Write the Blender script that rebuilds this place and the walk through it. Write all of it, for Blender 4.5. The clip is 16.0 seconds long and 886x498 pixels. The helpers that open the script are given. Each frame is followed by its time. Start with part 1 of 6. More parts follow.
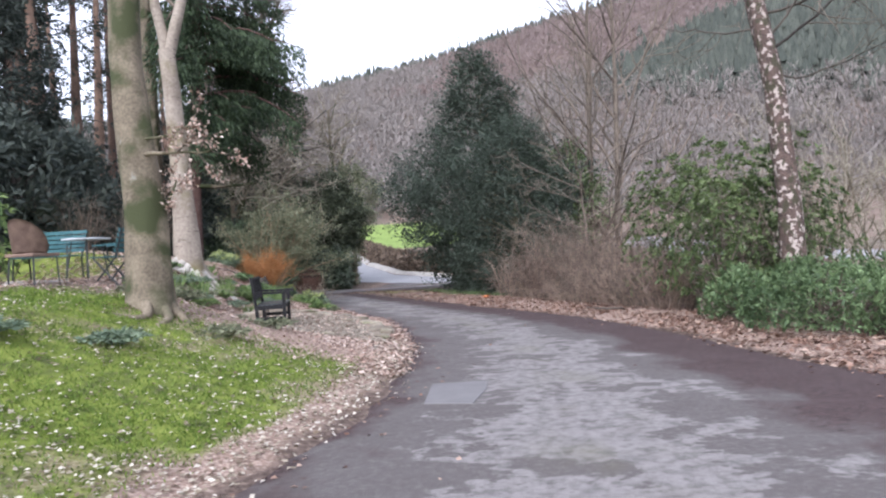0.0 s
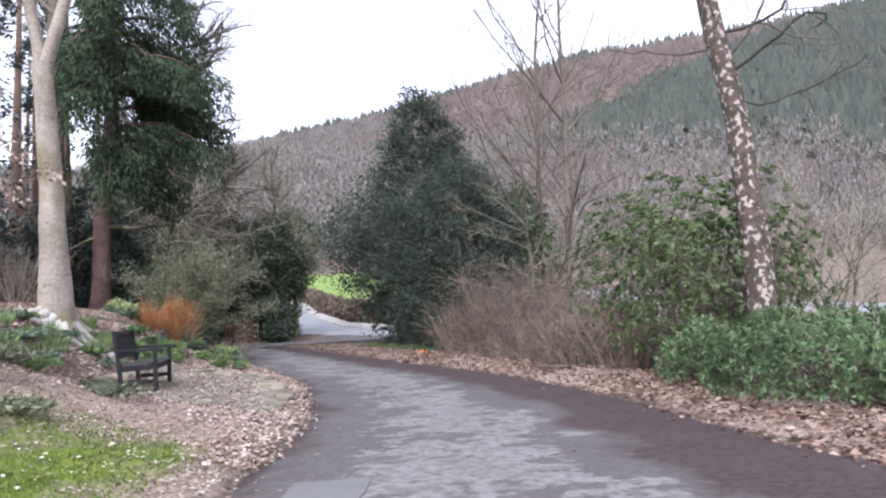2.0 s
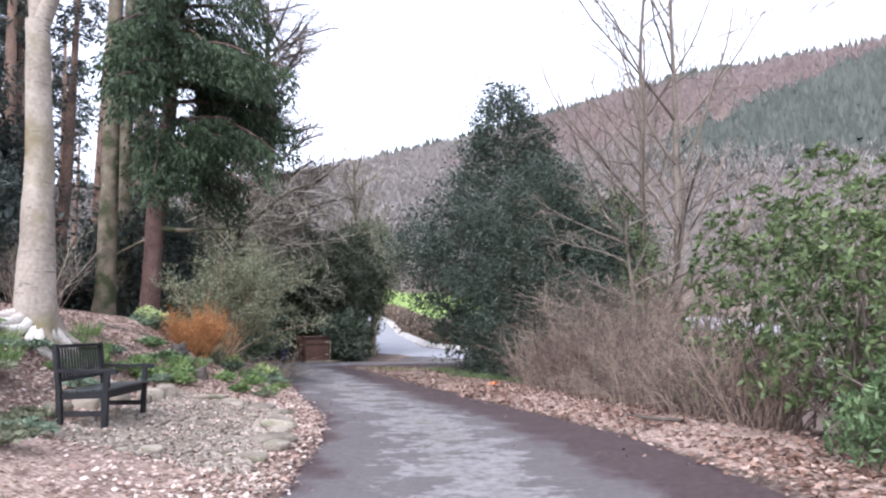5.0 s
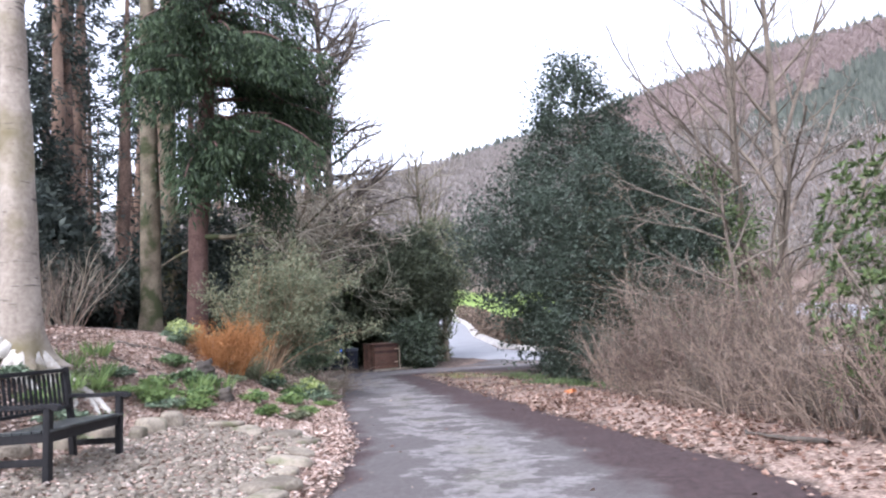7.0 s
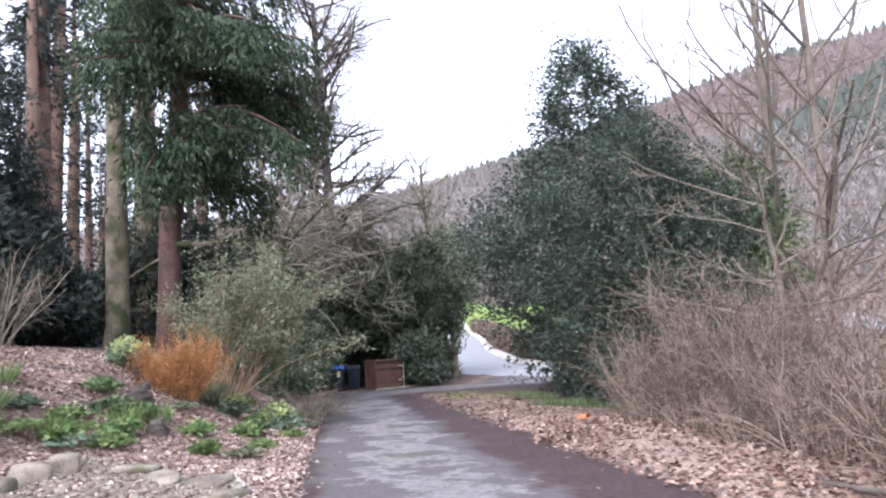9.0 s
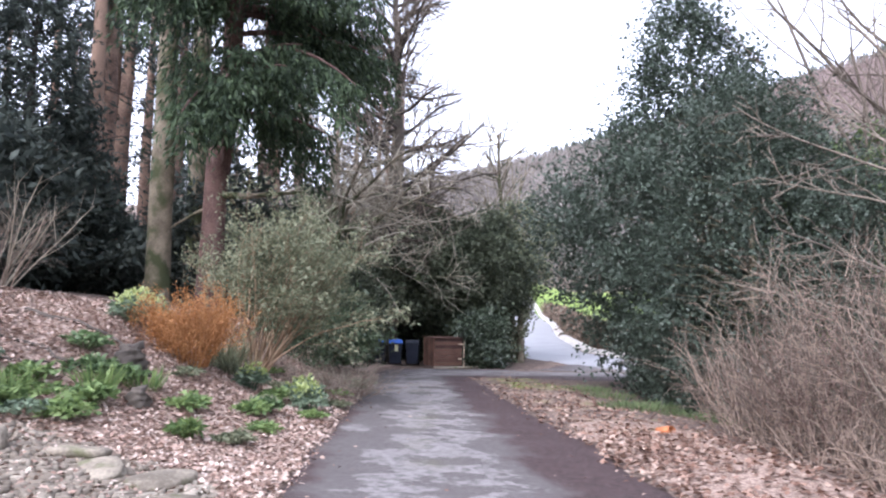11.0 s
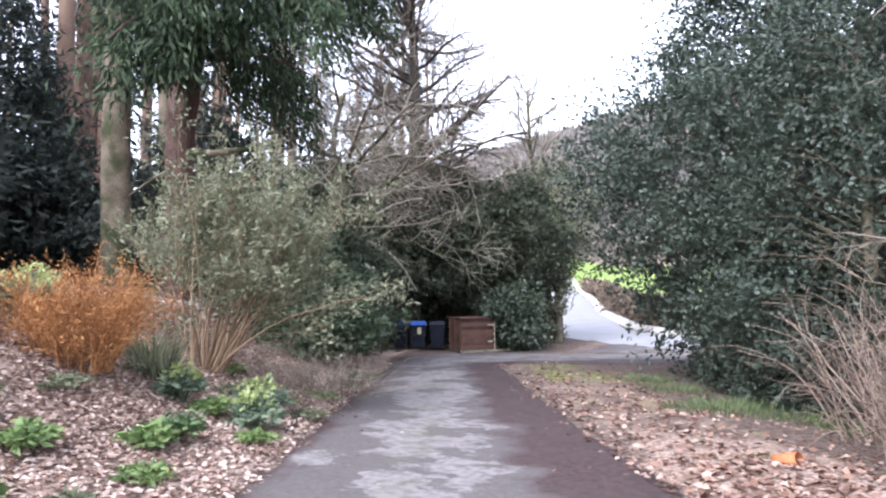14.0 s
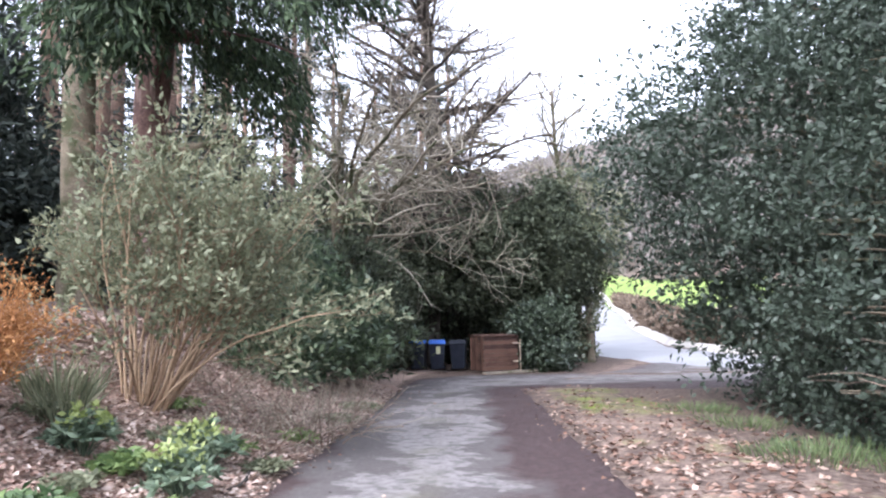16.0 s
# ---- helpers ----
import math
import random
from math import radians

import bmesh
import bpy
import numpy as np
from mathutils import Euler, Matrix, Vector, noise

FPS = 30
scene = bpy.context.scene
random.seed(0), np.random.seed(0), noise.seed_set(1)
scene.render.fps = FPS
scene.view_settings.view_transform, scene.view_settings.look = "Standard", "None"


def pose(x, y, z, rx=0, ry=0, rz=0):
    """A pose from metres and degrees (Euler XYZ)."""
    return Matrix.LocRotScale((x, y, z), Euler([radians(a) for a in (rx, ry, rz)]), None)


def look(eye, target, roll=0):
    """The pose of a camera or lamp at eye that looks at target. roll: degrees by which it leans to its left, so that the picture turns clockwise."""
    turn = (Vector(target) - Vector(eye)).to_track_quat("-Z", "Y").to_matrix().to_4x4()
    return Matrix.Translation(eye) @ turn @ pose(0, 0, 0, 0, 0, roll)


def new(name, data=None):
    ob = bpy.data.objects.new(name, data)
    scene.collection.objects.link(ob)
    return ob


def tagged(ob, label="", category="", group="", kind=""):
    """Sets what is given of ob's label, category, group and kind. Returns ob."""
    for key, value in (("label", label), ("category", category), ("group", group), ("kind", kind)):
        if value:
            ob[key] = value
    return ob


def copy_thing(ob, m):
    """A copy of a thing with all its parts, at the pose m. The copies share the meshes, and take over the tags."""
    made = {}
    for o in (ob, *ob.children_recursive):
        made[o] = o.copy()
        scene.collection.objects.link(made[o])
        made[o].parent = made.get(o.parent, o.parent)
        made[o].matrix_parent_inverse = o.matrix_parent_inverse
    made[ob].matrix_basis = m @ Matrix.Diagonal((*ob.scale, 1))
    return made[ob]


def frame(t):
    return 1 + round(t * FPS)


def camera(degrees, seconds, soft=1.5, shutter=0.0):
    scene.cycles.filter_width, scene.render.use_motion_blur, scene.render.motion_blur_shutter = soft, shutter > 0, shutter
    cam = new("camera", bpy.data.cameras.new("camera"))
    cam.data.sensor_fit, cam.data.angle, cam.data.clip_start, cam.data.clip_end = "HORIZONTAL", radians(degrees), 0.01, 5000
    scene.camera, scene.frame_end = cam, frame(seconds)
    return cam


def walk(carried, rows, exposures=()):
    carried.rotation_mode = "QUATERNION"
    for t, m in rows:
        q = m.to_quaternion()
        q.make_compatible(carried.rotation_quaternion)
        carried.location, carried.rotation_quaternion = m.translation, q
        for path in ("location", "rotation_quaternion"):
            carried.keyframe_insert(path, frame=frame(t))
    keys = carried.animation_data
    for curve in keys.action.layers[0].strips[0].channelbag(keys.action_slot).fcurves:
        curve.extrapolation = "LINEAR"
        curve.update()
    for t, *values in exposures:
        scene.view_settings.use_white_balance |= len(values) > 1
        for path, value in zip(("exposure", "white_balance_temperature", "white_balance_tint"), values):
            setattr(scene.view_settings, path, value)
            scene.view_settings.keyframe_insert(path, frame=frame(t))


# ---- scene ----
cam = camera(65.8, 16.0, soft=2.2)
METRES, EYE, TILT, LEAN, TURN = 17.3, 1.52, 0.4, 3.0, 0.0
ROWS = [
    (0.0, 0.0, 0.0, 0.0, 0.0, 0.0, -0.0),
    (0.5, 0.0088, 0.0281, 0.0014, -0.41, 0.14, -0.92),
    (1.0, 0.0228, 0.0578, 0.0004, -1.12, 1.24, 1.12),
    (1.5, 0.0312, 0.0878, -0.0006, -3.04, 2.77, -3.73),
    (2.0, 0.044, 0.1186, -0.0022, -3.39, 4.26, -0.28),
    (2.5, 0.0498, 0.1483, -0.0028, -1.55, 4.28, -2.37),
    (3.0, 0.0579, 0.1786, -0.0032, -0.96, 2.94, -0.37),
    (3.5, 0.065, 0.2075, -0.002, 0.24, 3.75, 0.23),
    (6.0, 0.0889, 0.3696, -0.0052, 7.97, 6.16, -2.21),
    (6.5, 0.0914, 0.4009, -0.0044, 8.8, 5.17, 0.7),
    (7.0, 0.0913, 0.4336, -0.0043, 11.41, 5.89, 0.3),
    (7.5, 0.0913, 0.4631, -0.0042, 12.11, 6.35, -2.15),
    (8.0, 0.0959, 0.4962, -0.005, 11.18, 7.29, -0.19),
    (10.5, 0.092, 0.6471, -0.0082, 17.02, 6.11, -0.87),
    (11.0, 0.0838, 0.6777, -0.0079, 18.93, 5.24, -3.58),
    (11.5, 0.0796, 0.7071, -0.0096, 20.56, 5.0, -0.75),
    (12.0, 0.0702, 0.7382, -0.0103, 21.05, 5.1, -3.65),
    (12.5, 0.0667, 0.7681, -0.0117, 20.83, 3.78, -2.11),
    (13.0, 0.06, 0.7998, -0.0125, 20.25, 3.75, -4.15),
    (13.5, 0.0535, 0.8275, -0.0111, 19.62, 3.42, -2.77),
    (14.0, 0.0469, 0.859, -0.011, 22.09, 3.39, -1.93),
    (14.5, 0.0372, 0.8869, -0.0109, 23.04, 2.49, -4.29),
    (15.0, 0.0318, 0.9183, -0.0137, 24.42, 4.27, -1.25),
    (15.5, 0.0216, 0.9456, -0.0133, 25.33, 5.68, -2.21),
    (16.0, 0.0165, 0.9763, -0.0149, 24.43, 4.8, -1.2),
]
walk(cam, [(t, pose(0, 0, EYE, TILT, LEAN, TURN) @ pose(METRES * x, METRES * y, METRES * z, 90 + pitch, roll, yaw)) for t, x, y, z, yaw, pitch, roll in ROWS],
     exposures=[(0.0, 1.65, 6000, 17), (4.0, 1.92, 5900, 18), (8.0, 2.13, 5900, 19), (12.0, 2.24, 5900, 20), (16.0, 2.54, 5950, 17)])

# ---- light ----
SUN_ELEV, SUN_ROT = 48.0, 200.0
world = bpy.data.worlds.new("overcast_sky")
scene.world = world
world.use_nodes = True
wn, wl = world.node_tree.nodes, world.node_tree.links
sky = wn.new("ShaderNodeTexSky")
sky.sky_type, sky.sun_disc = "NISHITA", False
sky.sun_elevation, sky.sun_rotation = radians(SUN_ELEV), radians(SUN_ROT)
sky.air_density, sky.dust_density, sky.ozone_density = 1.0, 1.5, 1.5
veil = wn.new("ShaderNodeHueSaturation")
veil.inputs["Saturation"].default_value = 0.3
wl.new(sky.outputs[0], veil.inputs["Color"])
wl.new(veil.outputs[0], wn["Background"].inputs["Color"])
wn["Background"].inputs["Strength"].default_value = 0.15
sun_data = bpy.data.lights.new("sun", "SUN")
sun_data.energy, sun_data.angle, sun_data.color = 0.8, radians(50), (1.0, 0.98, 0.96)
sun = new("sun", sun_data)
sun.matrix_world = look((0, 0, 60), (0 - 60 * math.sin(radians(SUN_ROT)) / math.tan(radians(SUN_ELEV)),
                                    -60 * math.cos(radians(SUN_ROT)) / math.tan(radians(SUN_ELEV)), 0))


# ---- materials ----
def surface(name, stops, scale=3.0, fine=40.0, rough=0.8, bump=0.3, dist=0.02, spec=0.3, metal=0.0, island=0.0,
            stain=None, coords="Position", rand=0.0, see=0.0, bands=None):
    """A procedural surface: a coarse and a fine noise mixed through colour stops, with bump and stains."""
    m = bpy.data.materials.new(name)
    m.use_nodes = True
    n, l = m.node_tree.nodes, m.node_tree.links
    b = n["Principled BSDF"]
    if coords == "Position":
        co = n.new("ShaderNodeNewGeometry").outputs["Position"]
    else:
        co = n.new("ShaderNodeTexCoord").outputs["Object"]
    big, small = n.new("ShaderNodeTexNoise"), n.new("ShaderNodeTexNoise")
    for node, sc, det in ((big, scale, 4.0), (small, fine, 3.0)):
        node.inputs["Scale"].default_value, node.inputs["Detail"].default_value = sc, det
        l.new(co, node.inputs["Vector"])
    mix = n.new("ShaderNodeMath")
    mix.operation = "MULTIPLY_ADD"
    mix.inputs[1].default_value = 0.55
    l.new(big.outputs["Fac"], mix.inputs[0])
    half = n.new("ShaderNodeMath")
    half.operation = "MULTIPLY"
    half.inputs[1].default_value = 0.45
    l.new(small.outputs["Fac"], half.inputs[0])
    l.new(half.outputs[0], mix.inputs[2])
    fac = mix.outputs[0]
    for amount, kind in ((island, "island"), (rand, "object")):
        if amount:
            src = (n.new("ShaderNodeNewGeometry").outputs["Random Per Island"] if kind == "island"
                   else n.new("ShaderNodeObjectInfo").outputs["Random"])
            add = n.new("ShaderNodeMath")
            add.operation = "MULTIPLY_ADD"
            add.inputs[1].default_value = amount
            l.new(src, add.inputs[0])
            sub = n.new("ShaderNodeMath")
            sub.operation = "SUBTRACT"
            sub.inputs[1].default_value = amount / 2
            l.new(fac, sub.inputs[0])
            l.new(sub.outputs[0], add.inputs[2])
            fac = add.outputs[0]
    ramp = n.new("ShaderNodeValToRGB")
    els = ramp.color_ramp.elements
    while len(els) < len(stops):
        els.new(0.5)
    for e, (p, c) in zip(els, stops):
        e.position, e.color = p, (*c, 1)
    l.new(fac, ramp.inputs[0])
    col = ramp.outputs[0]
    if stain:
        c, sc, lo, hi = stain
        sn = n.new("ShaderNodeTexNoise")
        sn.inputs["Scale"].default_value, sn.inputs["Detail"].default_value = sc, 6.0
        l.new(co, sn.inputs["Vector"])
        mr = n.new("ShaderNodeMapRange")
        mr.inputs[1].default_value, mr.inputs[2].default_value = lo, hi
        l.new(sn.outputs["Fac"], mr.inputs[0])
        mx = n.new("ShaderNodeMix")
        mx.data_type = "RGBA"
        l.new(mr.outputs[0], mx.inputs["Factor"])
        l.new(col, mx.inputs["A"])
        mx.inputs["B"].default_value = (*c, 1)
        col = mx.outputs["Result"]
    if bands:
        c, stretch, lo, hi = bands
        mp, bn, br, bx = n.new("ShaderNodeMapping"), n.new("ShaderNodeTexNoise"), n.new("ShaderNodeMapRange"), n.new("ShaderNodeMix")
        mp.inputs["Scale"].default_value = stretch
        bn.inputs["Scale"].default_value, bn.inputs["Detail"].default_value = 1.0, 4.0
        br.inputs[1].default_value, br.inputs[2].default_value = lo, hi
        bx.data_type = "RGBA"
        l.new(co, mp.inputs["Vector"])
        l.new(mp.outputs[0], bn.inputs["Vector"])
        l.new(bn.outputs["Fac"], br.inputs[0])
        l.new(br.outputs[0], bx.inputs["Factor"])
        l.new(col, bx.inputs["A"])
        bx.inputs["B"].default_value = (*c, 1)
        col = bx.outputs["Result"]
    l.new(col, b.inputs["Base Color"])
    b.inputs["Roughness"].default_value = rough
    b.inputs["Specular IOR Level"].default_value = spec
    b.inputs["Metallic"].default_value = metal
    if bump:
        bp = n.new("ShaderNodeBump")
        bp.inputs["Strength"].default_value, bp.inputs["Distance"].default_value = bump, dist
        l.new(mix.outputs[0], bp.inputs["Height"])
        l.new(bp.outputs[0], b.inputs["Normal"])
    if see:
        tr, ms = n.new("ShaderNodeBsdfTranslucent"), n.new("ShaderNodeMixShader")
        l.new(col, tr.inputs["Color"])
        ms.inputs[0].default_value = see
        l.new(b.outputs[0], ms.inputs[1])
        l.new(tr.outputs[0], ms.inputs[2])
        l.new(ms.outputs[0], n["Material Output"].inputs["Surface"])
    return m


def two(a, b):
    return [(0.36, a), (0.64, b)]


def leaf_mat(name, a, b, rough=0.5, spec=0.35, see=0.25):
    return surface(name, two(a, b), 0.8, 6.0, rough, 0.0, spec=spec, island=0.36, see=see)


BARK_GREY = surface("grey_green_bark", two((0.10, 0.082, 0.058), (0.235, 0.195, 0.14)), 2.5, 30, 0.9, 0.7, 0.025, stain=((0.05, 0.058, 0.025), 1.9, 0.46, 0.60), bands=((0.26, 0.25, 0.21), (5.0, 5.0, 3.0), 0.66, 0.72))
BARK_BIRCH = surface("pale_birch_bark", two((0.20, 0.165, 0.13), (0.36, 0.31, 0.255)), 1.2, 16, 0.8, 0.4, 0.012, stain=((0.15, 0.125, 0.06), 1.1, 0.56, 0.75), bands=((0.075, 0.06, 0.05), (2.5, 2.5, 15.0), 0.63, 0.70))
BARK_PEEL = surface("peeling_birch_bark", two((0.05, 0.036, 0.03), (0.13, 0.09, 0.075)), 7.0, 34, 0.85, 1.0, 0.05, stain=((0.40, 0.34, 0.30), 9.0, 0.53, 0.57), bands=((0.055, 0.05, 0.03), (9.0, 9.0, 5.0), 0.52, 0.60))
BARK_RED = surface("red_brown_bark", two((0.055, 0.03, 0.026), (0.14, 0.085, 0.07)), 3.0, 24, 0.9, 0.8, 0.03, bands=((0.18, 0.13, 0.11), (7.0, 7.0, 1.2), 0.58, 0.70))
BARK_PINE = surface("flaky_pine_bark", two((0.10, 0.065, 0.05), (0.27, 0.18, 0.13)), 2.0, 14, 0.9, 0.7, 0.04, rand=0.3)
BARK_DARK = surface("dark_trunk_bark", two((0.035, 0.03, 0.026), (0.10, 0.085, 0.07)), 2.0, 18, 0.95, 0.5, 0.03, rand=0.3)
TWIG = surface("grey_brown_twigs", two((0.085, 0.07, 0.055), (0.20, 0.165, 0.13)), 2.0, 20, 0.9, 0.0, island=0.3)
TWIG_PALE = surface("pale_lichened_twigs", two((0.19, 0.165, 0.12), (0.40, 0.36, 0.28)), 2.0, 20, 0.9, 0.0, island=0.4)
TWIG_TAN = surface("tan_dead_stems", two((0.085, 0.062, 0.048), (0.27, 0.205, 0.16)), 1.5, 12, 0.9, 0.0, island=0.8)
TWIG_ORANGE = surface("orange_heath_sprigs", two((0.27, 0.115, 0.04), (0.50, 0.26, 0.105)), 3.0, 30, 0.8, 0.0, island=0.6, see=0.2)
TWIG_GOLD = surface("golden_tan_stems", two((0.20, 0.135, 0.085), (0.40, 0.29, 0.19)), 2.0, 20, 0.85, 0.2, 0.005, rand=0.5)
HOLLY = leaf_mat("glossy_holly_leaf", (0.029, 0.042, 0.027), (0.080, 0.106, 0.078), 0.5, 0.38, 0.25)
YEW = leaf_mat("dark_conifer_spray", (0.024, 0.040, 0.022), (0.07, 0.105, 0.05), 0.6, 0.25, 0.25)
YEW_DARK = leaf_mat("dark_evergreen_leaf", (0.042, 0.054, 0.034), (0.125, 0.145, 0.09), 0.6, 0.25, 0.25)
WOOD_DARK = leaf_mat("deep_wood_needles", (0.034, 0.045, 0.04), (0.082, 0.098, 0.08), 0.65, 0.2, 0.25)
IVY = leaf_mat("glossy_ivy_leaf", (0.028, 0.044, 0.026), (0.12, 0.155, 0.10), 0.42, 0.5, 0.2)
COBBLE = surface("pale_cobble_stone", two((0.16, 0.135, 0.105), (0.31, 0.275, 0.22)), 4.0, 40, 0.85, 0.4, 0.01, rand=0.35, island=0.35)
RHODO = leaf_mat("rhododendron_leaf", (0.055, 0.085, 0.034), (0.165, 0.22, 0.095), 0.5, 0.3, 0.28)
RHODO_TALL = leaf_mat("olive_rhododendron_leaf", (0.045, 0.070, 0.026), (0.145, 0.195, 0.075), 0.5, 0.3, 0.28)
RHODO_DARK = leaf_mat("dark_rhododendron_leaf", (0.036, 0.060, 0.032), (0.13, 0.175, 0.095), 0.42, 0.45, 0.25)
BLEACHED_ROOT = surface("bleached_root_bark", two((0.32, 0.29, 0.25), (0.56, 0.53, 0.47)), 2.5, 24, 0.8, 0.5, 0.012, stain=((0.14, 0.12, 0.08), 3.0, 0.55, 0.68))
TWIG_BROWN = surface("red_brown_dead_stems", two((0.060, 0.040, 0.034), (0.19, 0.13, 0.105)), 1.5, 12, 0.9, 0.0, island=0.8)
RHODO_BLUE = leaf_mat("blue_green_rhododendron_leaf", (0.055, 0.094, 0.040), (0.165, 0.24, 0.108), 0.5, 0.3, 0.25)
OLIVE = leaf_mat("grey_olive_shrub_leaf", (0.11, 0.125, 0.075), (0.27, 0.285, 0.18), 0.6, 0.25, 0.3)
FRESH = leaf_mat("fresh_green_leaf", (0.10, 0.16, 0.058), (0.25, 0.34, 0.125), 0.55, 0.3, 0.3)
LIME = leaf_mat("lime_hellebore_bract", (0.27, 0.33, 0.11), (0.46, 0.52, 0.24), 0.6, 0.25, 0.3)
BLUEGREEN = leaf_mat("dark_hellebore_leaf", (0.10, 0.145, 0.095), (0.235, 0.30, 0.20), 0.5, 0.3, 0.25)
GRASS = leaf_mat("mossy_grass_blade", (0.072, 0.125, 0.018), (0.20, 0.28, 0.055), 0.6, 0.25, 0.3)
LITTER = surface("fallen_leaf", [(0.2, (0.18, 0.115, 0.088)), (0.40, (0.34, 0.23, 0.18)), (0.58, (0.46, 0.345, 0.28)), (0.8, (0.56, 0.465, 0.40))], 0.9, 9, 0.75, 0.0, island=0.75, see=0.1)
LITTER_RED = surface("russet_fallen_leaf", [(0.2, (0.065, 0.036, 0.027)), (0.42, (0.175, 0.098, 0.068)), (0.6, (0.275, 0.175, 0.13)), (0.8, (0.42, 0.325, 0.26))], 0.9, 9, 0.8, 0.0, island=0.6, see=0.1)
LITTER_PALE = surface("bleached_fallen_leaf", [(0.25, (0.14, 0.105, 0.07)), (0.5, (0.33, 0.29, 0.22)), (0.75, (0.55, 0.51, 0.43))], 0.9, 9, 0.75, 0.0, island=0.7, see=0.1)
STONE = surface("weathered_stone", two((0.13, 0.11, 0.085), (0.31, 0.27, 0.21)), 3.0, 28, 0.9, 0.7, 0.04, rand=0.35, stain=((0.10, 0.11, 0.05), 4, 0.55, 0.7))
BENCH = surface("black_stained_teak", two((0.007, 0.007, 0.008), (0.022, 0.021, 0.022)), 4, 45, 0.6, 0.3, 0.004, spec=0.3, coords="Object")
BENCH_SEAT = surface("worn_wet_slat", two((0.016, 0.018, 0.018), (0.075, 0.085, 0.085)), 5, 40, 0.35, 0.3, 0.004, spec=0.55, stain=((0.22, 0.21, 0.18), 9, 0.60, 0.68))
GREEN_PAINT = surface("weathered_teal_paint", two((0.02, 0.075, 0.085), (0.06, 0.16, 0.17)), 5, 40, 0.5, 0.2, 0.003, spec=0.4)
GREY_TOP = surface("pale_table_top", two((0.33, 0.36, 0.38), (0.55, 0.58, 0.6)), 5, 30, 0.5, 0.1, 0.003)
WICKER = surface("brown_wicker", two((0.13, 0.085, 0.065), (0.27, 0.19, 0.145)), 8, 90, 0.8, 0.8, 0.01)
IRON = surface("dark_iron", two((0.015, 0.02, 0.02), (0.05, 0.055, 0.055)), 6, 40, 0.5, 0.2, 0.003, spec=0.5)
BIN_BODY = surface("dark_bin_plastic", two((0.010, 0.014, 0.025), (0.022, 0.028, 0.045)), 6, 40, 0.45, 0.1, 0.003)
BIN_LID = surface("blue_bin_lid", two((0.03, 0.13, 0.55), (0.06, 0.20, 0.70)), 6, 40, 0.4, 0.1, 0.003)
RUBBER = surface("black_rubber", two((0.01, 0.01, 0.01), (0.03, 0.03, 0.03)), 6, 40, 0.7, 0.2, 0.003)
GATE_WOOD = surface("red_brown_boards", two((0.055, 0.030, 0.023), (0.135, 0.074, 0.052)), 3, 30, 0.8, 0.4, 0.006, rand=0.4)
POST_PALE = surface("pale_bare_wood", two((0.42, 0.33, 0.24), (0.62, 0.52, 0.40)), 3, 30, 0.8, 0.3, 0.006)
STICKER = surface("pale_sticker", two((0.55, 0.55, 0.30), (0.7, 0.68, 0.42)), 5, 30, 0.6, 0.0)
RUST = surface("rusty_clay", two((0.30, 0.10, 0.04), (0.46, 0.17, 0.07)), 6, 40, 0.8, 0.3, 0.006)
HILL_FIR = surface("far_conifer_green", two((0.045, 0.053, 0.043), (0.074, 0.083, 0.066)), 0.05, 1.0, 0.95, 0.0, island=0.35)
# distance haze is painted into the next two wood colours, paler and flatter
HILL_BARE_HAZED = surface("far_bare_wood_hazed", two((0.165, 0.148, 0.135), (0.26, 0.235, 0.215)), 0.04, 1.0, 0.95, 0.0, island=0.3)
HILL_RED_HAZED = surface("far_larch_wood_hazed", two((0.185, 0.142, 0.132), (0.25, 0.20, 0.185)), 0.04, 1.0, 0.95, 0.0, island=0.25)
HEDGE_BROWN = leaf_mat("brown_beech_hedge", (0.10, 0.075, 0.055), (0.24, 0.185, 0.14), 0.8, 0.2, 0.15)


# ---- mesh helpers ----
def mesh_np(name, verts, quads=None, tris=None, smooth=False):
    me = bpy.data.meshes.new(name)
    verts = np.asarray(verts, dtype=np.float32)
    q = np.zeros((0, 4), int) if quads is None else np.asarray(quads, int).reshape(-1, 4)
    t = np.zeros((0, 3), int) if tris is None else np.asarray(tris, int).reshape(-1, 3)
    loops = np.concatenate([q.ravel(), t.ravel()]).astype(np.int32)
    me.vertices.add(len(verts))
    me.vertices.foreach_set("co", verts.ravel())
    me.loops.add(len(loops))
    me.loops.foreach_set("vertex_index", loops)
    me.polygons.add(len(q) + len(t))
    starts = np.concatenate([np.arange(len(q)) * 4, len(q) * 4 + np.arange(len(t)) * 3]).astype(np.int32)
    me.polygons.foreach_set("loop_start", starts)
    me.update(calc_edges=True)
    if smooth:
        me.polygons.foreach_set("use_smooth", np.ones(len(me.polygons), dtype=bool))
    return me


def np_part(name, verts, quads, material, parent=None, label="", smooth=False, tris=None):
    me = mesh_np(name, verts, quads, tris, smooth)
    me.materials.append(material)
    ob = new(name, me)
    if parent:
        ob.parent = parent
    if label:
        ob["label"] = label
    return ob


def part(name, bm, material, parent=None, label="", smooth=False):
    me = bpy.data.meshes.new(name)
    bm.to_mesh(me)
    bm.free()
    me.materials.append(material)
    if smooth:
        me.polygons.foreach_set("use_smooth", np.ones(len(me.polygons), dtype=bool))
    ob = new(name, me)
    if parent:
        ob.parent = parent
    if label:
        ob["label"] = label
    return ob


def thing(name, label, category, m=None, group="", kind=""):
    ob = new(name)
    if m is not None:
        ob.matrix_world = m
    return tagged(ob, label, category, group, kind)


